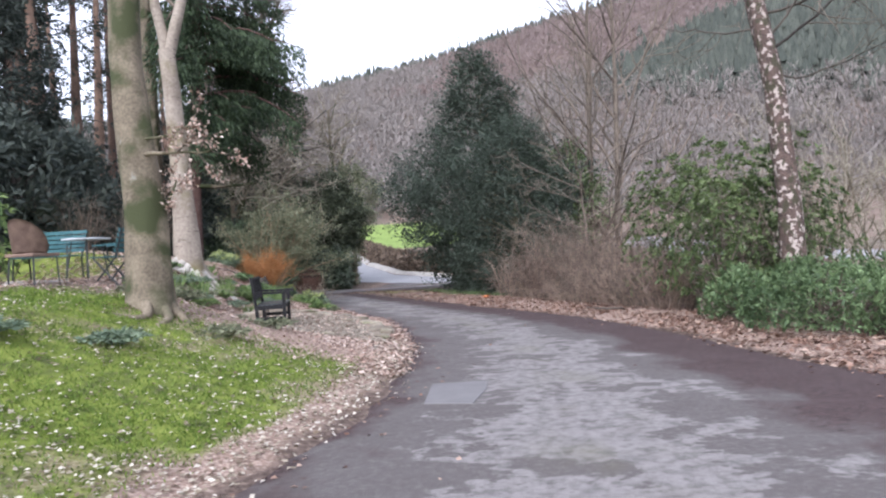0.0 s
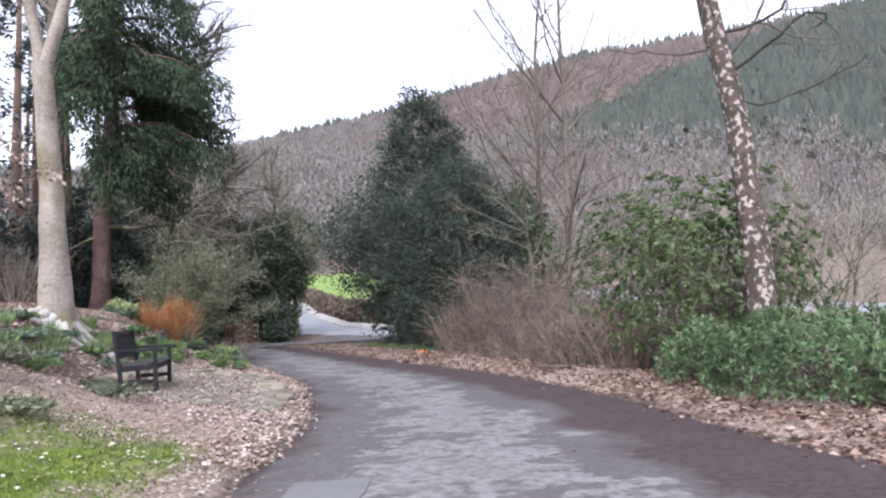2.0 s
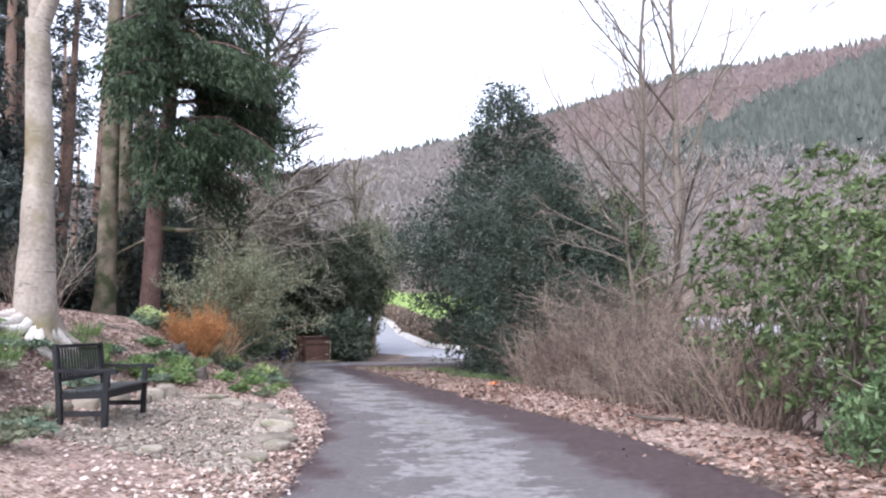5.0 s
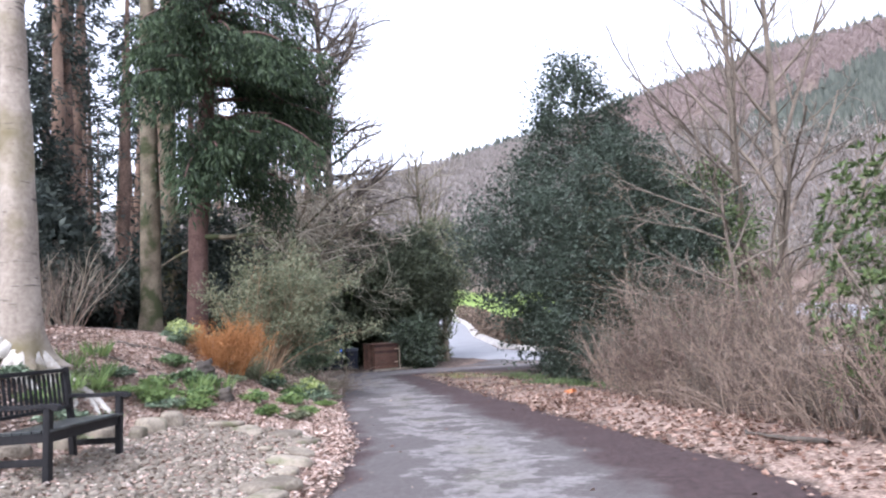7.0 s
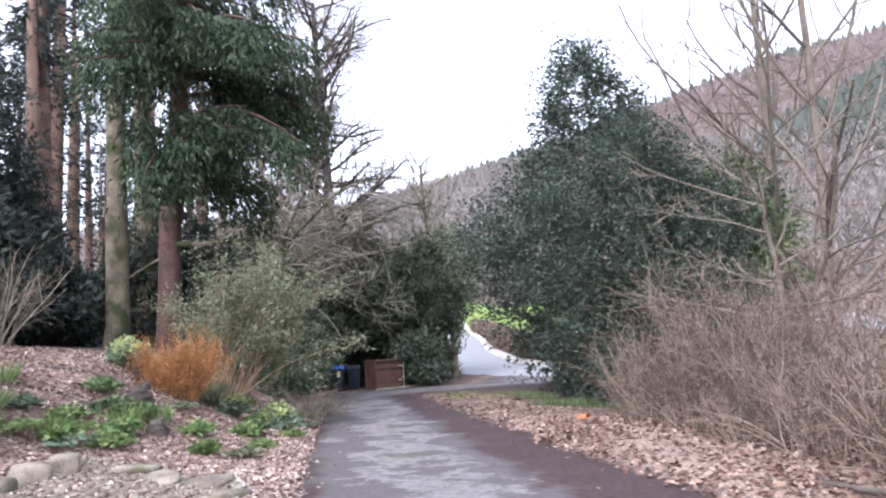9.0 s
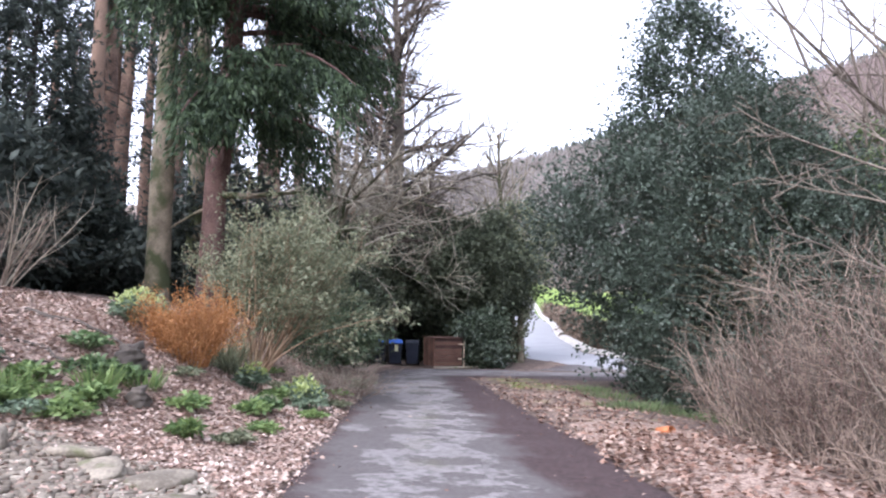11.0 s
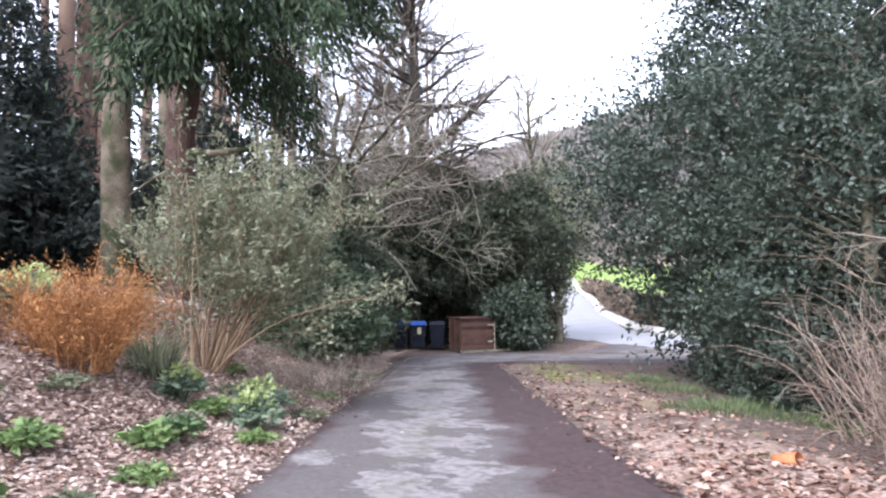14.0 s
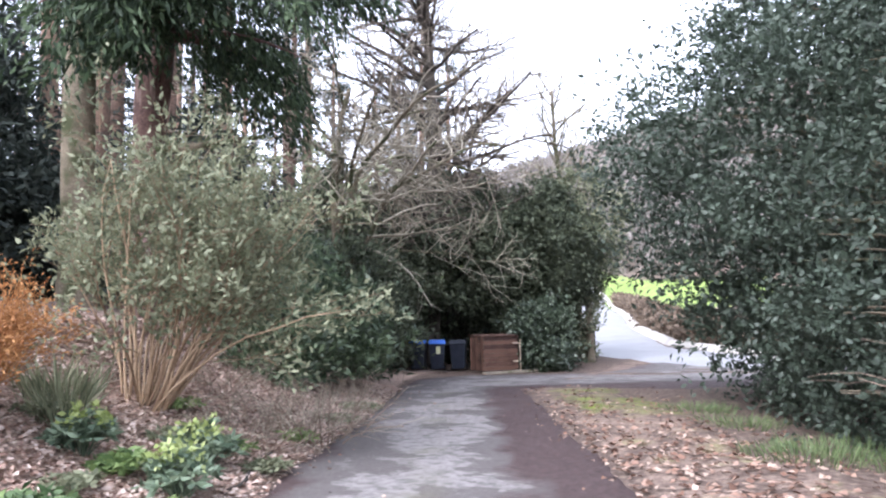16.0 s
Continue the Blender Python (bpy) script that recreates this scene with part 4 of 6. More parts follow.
evergreen("ivy_bush", "low ivy trailing over the bank at the lane corner", G(-6.5, 41.0), 1.5, [(0, 0.7), (0.4, 0.7), (0.8, 0.5), (1, 0.2)], 3600, IVY, (0.17, 0.09), 48, BARK_DARK, 0.05, lumpy=0.4, k=1.6, limbs=16)
evergreen("yew_tree", "olive-brown yew bough mass hanging over the lane corner", G(-6.4, 43.7), 6.6, [(0, 0.15), (0.3, 0.2), (0.37, 1.2), (0.52, 1.9), (0.75, 1.5), (1, 0.3)], 13000, YEW_DARK, (0.2, 0.06), 49, BARK_DARK, 0.16, lumpy=0.4, k=1.1, droop=0.5, limbs=40, gap=-0.6)
evergreen("laurel_tree", "tall dark laurel behind the clearing", G(-13.2, 38.0), 7.0, [(0, 2.0), (0.4, 3.2), (0.8, 2.2), (1, 0.4)], 26000, YEW_DARK, (0.24, 0.1), 44, BARK_DARK, 0.2, lumpy=0.25, k=0.9)
evergreen("rhododendron_bush", "spreading green rhododendron at the edge of the drive", G(-8.35, 28.6, -0.1), 2.5, [(0, 1.5), (0.2, 1.6), (0.5, 1.2), (0.8, 0.6), (1, 0.15)], 7000, RHODO_DARK, (0.19, 0.065), 45, BARK_DARK, 0.06, lumpy=0.4, k=1.6, limbs=24, sprays=260, spray=0.5)
evergreen("rhododendron_bush", "low green rhododendron below the twiggy shrub", G(-7.4, 26.9, -0.1), 1.6, [(0, 1.0), (0.3, 1.1), (0.7, 0.7), (1, 0.15)], 3600, RHODO_DARK, (0.17, 0.06), 50, BARK_DARK, 0.05, lumpy=0.4, k=1.8, limbs=16)
evergreen("rhododendron_bush", "dark rhododendron behind the twiggy shrub", G(-9.6, 31.5, -0.2), 3.6, [(0, 1.5), (0.4, 2.0), (0.8, 1.3), (1, 0.2)], 9000, YEW_DARK, (0.22, 0.075), 46, BARK_DARK, 0.06, lumpy=0.22, k=1.2, limbs=24)

# twiggy olive shrub, orange heath and low brush
shrub("twiggy_shrub", "grey-green many-stemmed shrub with small leaves on the bank", G(-5.75, 22.4), 42, 2.6, 0.017,
      [(7, 0.09, 0.0, 6, 38, 0.45, 0.35), (5, 0.14, 0.02, 3, 40, 0.5, 0.3), (4, 0.15, 0.02, 0, 40, 0.5, 0.3)], 51, TWIG_GOLD, TWIG_GOLD, OLIVE, 4, (0.085, 0.034), 0.52, 0.25, lean=(0.22, 0.08))
shrub("heath_shrub", "rust-orange twiggy heath bush on the leafy bank", G(-5.3, 20.0), 110, 0.98, 0.006,
      [(6, 0.15, 0.0, 6, 42, 0.42, 0.25), (4, 0.18, 0.05, 0, 40, 0.5, 0.2)], 52, TWIG_ORANGE, TWIG_ORANGE, TWIG_ORANGE, 4, (0.042, 0.013), 0.46, 0.32)
shrub("low_brush", "low tangle of bare brown twigs under the shrub", G(-4.9, 24.0), 60, 0.9, 0.008,
      [(6, 0.16, -0.04, 5, 45, 0.5, 0.2), (4, 0.2, -0.03, 0, 40, 0.5, 0.3)], 53, TWIG_TAN, TWIG_PALE, None, splay=1.5, foot=0.8)
for i, (x, y) in enumerate(((-5.5, 25.0), (-4.7, 22.7), (-6.6, 24.4))):
    shrub("low_brush", "low tangle of bare brown twigs on the bank", G(x, y), 34, 0.62, 0.007,
          [(6, 0.16, -0.04, 5, 45, 0.5, 0.2), (4, 0.2, -0.03, 0, 40, 0.5, 0.3)], 55 + i, TWIG_TAN, TWIG_PALE, None, splay=1.4, foot=0.6)
shrub("bare_shrub", "leafless pale-stemmed shrub high on the bank", G(-8.7, 19.6), 16, 1.9, 0.016,
      [(7, 0.08, 0.02, 4, 35, 0.45, 0.25), (5, 0.12, 0.03, 0, 40, 0.5, 0.3)], 54, TWIG_PALE, TWIG_PALE, None, splay=0.7, foot=0.25)

# bare trees
BARE = [(12, 0.05, 0.03, 9, 42, 0.42, 0.22), (8, 0.10, 0.03, 6, 42, 0.5, 0.2), (6, 0.14, 0.02, 4, 42, 0.5, 0.2), (4, 0.16, 0.0, 0, 40, 0.5, 0.3)]
SPREAD = [(9, 0.10, 0.0, 11, 60, 0.8, 0.2), (9, 0.13, -0.02, 9, 50, 0.5, 0.15), (7, 0.16, -0.02, 7, 45, 0.55, 0.15), (5, 0.18, -0.02, 0, 40, 0.5, 0.3)]
bare_tree("ash_tree", "slender leafless twin-stemmed ash behind the dead hedge", G(6.2, 27.7), (0.0, 0), 14.0, 0.14, [(12, 0.03, 0.03, 17, 44, 0.42, 0.10), (9, 0.08, 0.06, 7, 35, 0.45, 0.15), (5, 0.1, 0.03, 3, 40, 0.5, 0.2), (3, 0.1, 0.02, 0, 40, 0.5, 0.2)], 61, TWIG, TWIG, 1)
bare_tree("ash_tree", "slender leafless ash beside its twin behind the dead hedge", G(6.95, 27.4), (0.01, 0), 14.0, 0.15, [(12, 0.03, 0.03, 17, 44, 0.42, 0.10), (9, 0.08, 0.06, 7, 35, 0.45, 0.15), (5, 0.1, 0.03, 3, 40, 0.5, 0.2), (3, 0.1, 0.02, 0, 40, 0.5, 0.2)], 62, TWIG, TWIG, 1)
bare_tree("oak_tree", "spreading leafless tree with lichened twigs near the bins", G(-9.3, 32.6), (0.15, -0.1), 8.0, 0.2, [(9, 0.10, 0.0, 12, 60, 0.7, 0.36)] + SPREAD[1:], 63, BARK_GREY, TWIG_PALE)
bare_tree("thorn_tree", "low arching bare thorn leaning over the drive", G(-11.2, 36.2), (0.45, -0.25), 7.4, 0.07, [(9, 0.08, 0.0, 10, 55, 0.7, 0.5)] + SPREAD[1:], 66, BARK_GREY, TWIG_PALE)
bare_tree("larch_tree", "tall leafless larch with fine twigs behind the yews", G(-11.2, 41), (0.03, 0), 19, 0.36, [(14, 0.02, 0.02, 74, 72, 0.27, 0.18), (8, 0.12, 0.03, 13, 45, 0.48, 0.1), (6, 0.15, 0.02, 5, 42, 0.5, 0.15), (3, 0.14, 0, 0, 40, 0.5, 0.2)], 64, BARK_DARK, TWIG)
dead = bare_tree("dead_tree", "broken ivy-covered dead tree above the yews", G(-6.3, 44.9), (0.04, 0), 11.6, 0.2, [(10, 0.05, 0.02, 34, 45, 0.25, 0.35), (6, 0.15, 0.06, 8, 42, 0.5, 0.15), (4, 0.2, 0.03, 4, 40, 0.5, 0.2), (3, 0.2, 0, 0, 40, 0.5, 0.2)], 65, BARK_GREY, TWIG_PALE)

bare_tree("ash_tree", "bare grey-twigged tree behind the dead tree", G(-7.4, 47.4), (0.05, 0), 10.5, 0.16, BARE, 68, BARK_GREY, TWIG_PALE)
bare_tree("ash_tree", "bare twiggy tree in the wood behind the bins", G(-13.6, 45.5), (0.1, 0), 15.0, 0.22, BARE, 69, BARK_DARK, TWIG)
evergreen("ivy_tree", "ivy-clad tree with ragged olive crown above the lane", G(-5.6, 43.6), 7.6, [(0, 0.25), (0.4, 0.4), (0.55, 1.3), (0.75, 1.7), (0.92, 0.9), (1, 0.3)], 9000, OLIVE, (0.2, 0.08), 47, BARK_GREY, 0.16, lumpy=0.35, k=1.1, gap=-0.3)

# peeling birch and rhododendrons on the outer side of the drive
peel = trunk_tree("birch_tree", "leaning birch with dark peeling bark among rhododendrons", [G(6.42, 12.5, -0.2), (6.38, 12.5, 1.0), (6.36, 12.5, 2.4), (6.31, 12.7, 4.34), (6.12, 12.9, 6.0), (5.8, 13.1, 9.0)], [0.26, 0.22, 0.20, 0.185, 0.17, 0.1], BARK_PEEL, 6, 0.3)
limbs_on(peel, [((6.2, 12.8, 5.4), (-0.75, 0.1, 0.45), 2.2, 0.022), ((6.3, 12.7, 5.0), (0.9, 0.2, 0.25), 3.2, 0.03), ((6.2, 12.8, 5.7), (0.9, -0.1, 0.1), 3.5, 0.03), ((6.0, 12.9, 6.8), (-0.8, 0.2, 0.5), 3.0, 0.03),
                ((6.3, 12.7, 4.6), (0.8, 0.3, -0.1), 2.4, 0.022), ((6.2, 12.8, 5.9), (-0.5, -0.4, 0.5), 2.0, 0.02), ((6.25, 12.8, 5.2), (0.7, -0.5, 0.4), 2.6, 0.024)],
         [(10, 0.26, 0.02, 8, 45, 0.5, 0.15), (6, 0.22, -0.02, 5, 45, 0.5, 0.2), (4, 0.2, -0.05, 0, 40, 0.5, 0.3)], 10, BARK_DARK, TWIG)



def rhododendron(label, base, high, r, n, seed, leaf, squash=(1, 1), size=(0.12, 0.042), stems=12):
    """Bare crooked stems below, whorls of long leaves at the ends."""
    rng = np.random.RandomState(seed)
    root = thing("rhododendron_bush", label, "shrub", pose(*base))
    arms, pts, ways = [], [], []
    for i in range(n):
        a, f = rng.uniform(0, 6.28), rng.uniform(0.15, 1)
        rr = r * math.sqrt(rng.uniform(0.1, 1)) * math.sqrt(max(0.05, 1 - (f - 0.35) ** 2 / 0.55))
        tip = np.array([math.cos(a) * rr * squash[0], math.sin(a) * rr * squash[1], f * high * (1 + 0.15 * math.sin(3 * a + seed))])
        if i < stems * 6:
            foot = np.array([rng.normal() * 0.2, rng.normal() * 0.2, -0.05])
            kink = foot * 0.4 + tip * 0.5 + rng.normal(size=3) * 0.26 * high * 0.5
            arms.append(([foot, (foot + kink) / 2 + rng.normal(size=3) * 0.05, kink, tip], [0.024, 0.019, 0.013, 0.005]))
        m = 9
        b = np.linspace(0, 6.28, m, endpoint=False) + rng.uniform(0, 1)
        out = unit(tip * np.array([1, 1, 0.4]) + 1e-3)
        u = unit(np.cross(out, np.array([0.3, 0.1, 1.0])))
        v = np.cross(out, u)
        pts.append(np.repeat(tip[None], m, 0) + rng.normal(size=(m, 3)) * 0.015)
        ways.append(out[None] * 0.45 + np.cos(b)[:, None] * u + np.sin(b)[:, None] * v)
    single_parts("stem", root, arms, 5, TWIG, True)
    scatter_part("foliage", root, leaves_np(np.concatenate(pts), np.concatenate(ways), size[0], size[1], rng, 0.3, 0.18), leaf)
    return root


rhododendron("low blue-green rhododendron mound beside the leafy verge", G(6.1, 10.6), 1.0, 1.35, 950, 71, RHODO_BLUE, (1.1, 1.2), (0.095, 0.032))
rhododendron("low green rhododendron spreading over the verge", G(7.6, 9.2), 1.1, 1.5, 800, 72, RHODO_BLUE, (1.1, 1.3), (0.095, 0.032))
rhododendron("low blue-green rhododendron at the edge of the leaf litter", G(5.35, 12.0), 0.85, 0.85, 420, 78, RHODO_BLUE, (1.0, 1.2), (0.095, 0.034), 8)
rhododendron("low rhododendron behind the verge", G(8.6, 11.8), 1.3, 1.5, 360, 75, RHODO_BLUE, (1.2, 1.2))
rhododendron("tall leggy rhododendron with red-brown stems", G(5.8, 13.7), 3.1, 1.45, 760, 73, RHODO_TALL, (1.0, 1.0), (0.115, 0.042), 14)
rhododendron("tall open rhododendron round the birch", G(6.9, 14.2), 3.3, 1.5, 560, 74, RHODO_TALL, (1.1, 1.0), (0.115, 0.042), 14)
rhododendron("open rhododendron among dead stems", G(5.7, 16.8), 3.3, 1.3, 470, 76, RHODO_TALL, (1.0, 1.1), (0.13, 0.045), 14)


def dead_hedge():
    """Clumps of tan dead stems lining the outer verge."""
    line = [(2.15, 22.9), (2.3, 21.7), (2.7, 20.3), (3.2, 19.0), (3.7, 17.6), (4.2, 16.4), (4.7, 15.3)]
    for i, (x, y) in enumerate(line):
        for j in range(2):
            tone = (TWIG_TAN, TWIG_BROWN, TWIG_TAN, TWIG)[(i * 2 + j) % 4]
            high = (1.45, 0.95, 1.2, 1.65, 0.8)[(i * 3 + j * 2) % 5]
            shrub("dead_stem_clump", "clump of %s dead stems and brambles beside the verge" % ("tan" if tone is TWIG_TAN else "brown"), G(x + 0.2 + 0.35 * j, y + 0.6 * j - 0.2), 46, high, 0.0105,
                  [(8, 0.14, -0.03, 6, 36, 0.5, 0.2), (6, 0.2, -0.06, 0, 50, 0.5, 0.2)], 80 + i * 2 + j, tone, tone, None, splay=0.55, foot=0.55, squash=(0.9, 1.1))
    for i, (x, y) in enumerate(((3.4, 21.2), (4.4, 19.0), (4.6, 21.8), (6.4, 21.6))):
        shrub("bramble_thicket", "grey-brown leafless thicket of fine twigs", G(x, y), 46, 2.3, 0.012,
              [(7, 0.09, 0.0, 6, 35, 0.5, 0.2), (5, 0.15, -0.02, 5, 45, 0.5, 0.2), (4, 0.15, -0.02, 0, 40, 0.5, 0.3)], 90 + i, TWIG, TWIG_TAN, None, splay=0.5, foot=0.8)


dead_hedge()
lowarm = bare_tree("thorn_tree", "bare tree with long level branches reaching over the dead hedge", G(4.6, 22.6), (-0.05, -0.1), 4.6, 0.075,
                   [(8, 0.05, 0.0, 12, 80, 0.9, 0.35), (9, 0.06, 0.0, 7, 35, 0.4, 0.2), (5, 0.12, 0.0, 3, 40, 0.5, 0.2), (4, 0.12, 0, 0, 40, 0.5, 0.2)], 67, TWIG, TWIG)


# ---- woods ----
def pine_wood():
    rng = np.random.RandomState(101)
    kinds = []
    for k in range(3):
        root = thing("pine_tree", "tall thin forest pine with bare trunk and sparse dark crown", "tree", pose(-17.0 - k * 2.6, 29.0 + k * 3.3, ground_z(-17.0 - k * 2.6, 29.0 + k * 3.3)), "pines of the wood")
        H = 17 + 2 * k
        scatter_part("trunk", root, trunk_np([(0, 0, -0.3), (0.1, 0, H * 0.4), (0.25 * (k - 1), 0.1, H)], [0.32, 0.25, 0.05], 8, 0.3, seed=k), BARK_PINE, smooth=True)
        arms, pts, ways = [], [], []
        for i in range(46):
            z = H * rng.uniform(0.3, 1.0)
            a = rng.uniform(0, 6.28)
            L = (0.6 + 2.0 * rng.uniform(0, 1)) * (1.15 - 0.7 * z / H)
            p1 = np.array([math.cos(a) * L, math.sin(a) * L, z + rng.uniform(-0.5, 0.2)])
            arms.append(tube_np([(0, 0, z), p1 * 0.5 + np.array([0, 0, z * 0.5 + 0.1]), p1], [0.03, 0.02, 0.008], 3))
            n = 30 if z > H * 0.55 else 8
            f = rng.uniform(0.35, 1.05, n)
            pts.append(np.array([0, 0, z]) * (1 - f)[:, None] + p1 * f[:, None] + rng.normal(size=(n, 3)) * 0.16)
            ways.append(np.tile(np.array([math.cos(a), math.sin(a), -0.5]), (n, 1)))
        scatter_part("branchwork", root, arms, BARK_DARK)
        scatter_part("crown", root, leaves_np(np.concatenate(pts), np.concatenate(ways), 0.34, 0.10, rng), WOOD_DARK)
        kinds.append(root)
    spots = []
    while len(spots) < 60:
        x, y = rng.uniform(-44, -12.5), rng.uniform(13, 66)
        if x > -14 - 0.12 * (y - 20) and y > 30:
            continue
        if y < 19 and x > -16 or -29.8 < math.degrees(math.atan2(x, y)) < -26.8 and rng.uniform() < (1.0 if y < 30 else 0.6):
            continue
        if x > -17 and 22 < y < 40:
            continue
        if all((x - a) ** 2 + (y - b) ** 2 > 3.2 for a, b in spots):
            spots.append((x, y))
    for i, (x, y) in enumerate(spots):
        copy_thing(kinds[i % 3], pose(x, y, ground_z(x, y) - 0.1, rng.uniform(-2, 2), rng.uniform(-2, 2), rng.uniform(0, 360)))
    for x, y, hh, rr, sd in ((-16.4, 26.2, 10.0, 2.6, 115), (-18.6, 22.6, 11.0, 2.8, 116), (-14.6, 20.6, 6.5, 2.0, 117)):
        evergreen("spruce_tree", "dark dense spruce at the edge of the wood", G(x, y), hh, [(0, rr * 0.8), (0.15, rr), (0.6, rr * 0.6), (1, 0.15)], 20000, WOOD_DARK, (0.24, 0.08), sd, BARK_DARK, 0.22, lumpy=0.25, k=0.9, droop=0.5, limbs=50)
    # dark understorey
    und = []
    for k in range(2):
        und.append(evergreen("understorey_bush", "dark evergreen undergrowth beneath the pines", G(-12.8 - 3 * k, 21.5 + 5 * k), 3.9 + 0.8 * k, [(0, 1.6), (0.3, 2.3), (0.7, 1.6), (1, 0.2)], 9000, WOOD_DARK, (0.26, 0.1), 110 + k, BARK_DARK, 0.1, lumpy=0.3, k=0.9, limbs=20, group="undergrowth"))
    for i in range(40):
        x, y = rng.uniform(-30, -13.5), rng.uniform(14, 52)
        if x > -15.5 and y > 26:
            x -= 3
        if -30.3 < math.degrees(math.atan2(x, y)) < -26.3 and y > 18:
            x -= 4
        copy_thing(und[i % 2], pose(x, y, ground_z(x, y) - 0.2, 0, 0, rng.uniform(0, 360)))
    for x, y in ((-11.5, 18.5), (-12.5, 15.5), (-14.0, 13.0), (-17, 12), (-11.3, 28.5), (-13.0, 31.5), (-12.6, 34.5), (-16, 38), (-15, 43), (-12, 46), (-10.5, 49), (-18, 17), (-21, 15), (-24, 13)):
        copy_thing(und[(int(x * 7) + int(y)) % 2], pose(x, y, ground_z(x, y) - 0.2, 0, 0, rng.uniform(0, 360)))


pine_wood()


def valley_trees():
    """Leafless trees and scrub between the drive and the hillside."""
    rng = np.random.RandomState(120)
    kinds = []
    for k in range(3):
        kinds.append(bare_tree("valley_tree", "leafless grey-brown tree in the valley below the drive", G(12 + 5 * k, 27 + 4 * k), (0, 0), 6.0 + 0.8 * k, 0.10,
                               [(9, 0.06, 0.02, 12, 40, 0.45, 0.12), (6, 0.1, 0.04, 7, 40, 0.5, 0.15), (4, 0.12, 0.03, 5, 40, 0.5, 0.15), (3, 0.1, 0, 0, 40, 0.5, 0.2)], 121 + k, BARK_GREY, TWIG_PALE, stems=2, fork=0.4, sides=(6, 4, 3, 3), group="valley trees"))
    n = 0
    while n < 60:
        x, y = rng.uniform(9, 80), rng.uniform(12, 95)
        if (14 < math.degrees(math.atan2(x, y)) < 25 or 29 < math.degrees(math.atan2(x, y)) < 33) or y < 0.25 * x + 6 or (x < 14 and y > 28 and y < 40):
            continue
        s = rng.uniform(0.7, 1.2)
        copy_thing(kinds[n % 3], pose(x, y, ground_z(x, y) - 0.1, 0, 0, rng.uniform(0, 360)))
        n += 1


valley_trees()


def hill_woods():
    """The wooded hillside: far conifers, larches and bare trees, joined by kind."""
    rng = np.random.RandomState(130)
    n = 22000
    az, r = np.radians(rng.uniform(-40, 75, n)), rng.uniform(100, 352, n) ** 1.0
    x, y = r * np.sin(az), r * np.cos(az)
    z = height(x, y)
    p = np.column_stack([x, y, z])
    patch = lump(np.column_stack([x, y, 0 * x]), 0.018, 7) + 0.25 * lump(np.column_stack([x, y, 0 * x]), 0.08, 8)
    high = (r - 100) / 250
    azd = np.degrees(az)
    line = 0.44 + (azd - 16) / 20 * 0.42 + 0.05 * patch
    fir = ((azd > 15) & (high > 0.37 + 0.05 * patch) & (high < line)) | ((high > 0.87) & (patch + 0.02 * azd > -0.1) & (rng.uniform(0, 1, n) < 0.8)) | ((azd > 34) & (high > 0.3))
    larch = ~fir & (high > 0.46) & (azd > -6 + 6 * patch)
    bare = ~fir & ~larch
    field = ((x < 6) & (x > -60) & (y > 85) & (y < 116)) | ((azd > 10) & (azd < 42) & (r < 130))
    for name, mask, mat, label in (("far_conifers", fir & ~field, HILL_FIR, "far dark conifer plantation on the hillside"),
                                   ("far_larches", larch & ~field, HILL_RED_HAZED, "far reddish leafless larch wood on the hillside"),
                                   ("far_bare_trees", bare & ~field, HILL_BARE_HAZED, "far grey-brown leafless woodland on the hillside")):
        q = p[mask]
        m = len(q)
        if name == "far_conifers":
            q = np.repeat(q, 3, axis=0)
            q[:, :2] += rng.normal(size=(len(q), 2)) * 4.5
            q[:, 2] = height(q[:, 0], q[:, 1])
            m = len(q)
            H, W = rng.uniform(4.5, 7.5, m), rng.uniform(1.5, 2.5, m)
            crest = np.hypot(q[:, 0], q[:, 1]) > 312
            H = np.where(crest, H * 1.6, H)
            vs, ts = [], []
            a = np.linspace(0, 2 * np.pi, 6, endpoint=False)
            for lo, hi, k in ((0.05, 0.62, 1.0), (0.38, 1.0, 0.66)):
                ring = np.stack([np.cos(a), np.sin(a)], 1)
                jag = rng.uniform(0.6, 1.2, (m, 6))
                rv = np.zeros((m, 7, 3))
                rv[:, :6, :2] = q[:, None, :2] + ring[None] * (W * k)[:, None, None] * jag[:, :, None]
                rv[:, :6, 2] = (q[:, 2] + H * lo)[:, None] + rng.uniform(-0.6, 0.6, (m, 6))
                rv[:, 6] = q + np.column_stack([0 * H, 0 * H, H * hi])
                base = np.arange(m)[:, None] * 7 + sum(len(v) for v in vs)
                for j in range(6):
                    ts.append(np.column_stack([base[:, 0] + j, base[:, 0] + (j + 1) % 6, base[:, 0] + 6]))
                vs.append(rv.reshape(-1, 3))
            ob = np_part(name, np.concatenate(vs), None, mat, tris=np.concatenate(ts))
        else:
            reps = 22
            idx = np.repeat(np.arange(m), reps)
            H = rng.uniform(5, 9, m)[idx]
            f = rng.uniform(0.05, 0.75, len(idx))
            a = rng.uniform(0, 6.28, len(idx))
            rr = rng.uniform(0, 1.9, len(idx)) * (1.1 - 0.6 * f)
            st = q[idx] + np.column_stack([np.cos(a) * rr, np.sin(a) * rr, f * H])
            ways = np.column_stack([np.cos(a) * 0.5, np.sin(a) * 0.5, np.full(len(a), 1.0)])
            v, fq = leaves_np(st, ways, 1.75, 0.26, rng, 0.1, 0.35)
            ob = np_part(name, v, fq, mat)
        tagged(ob, label, "woodland", kind="stuff")


hill_woods()


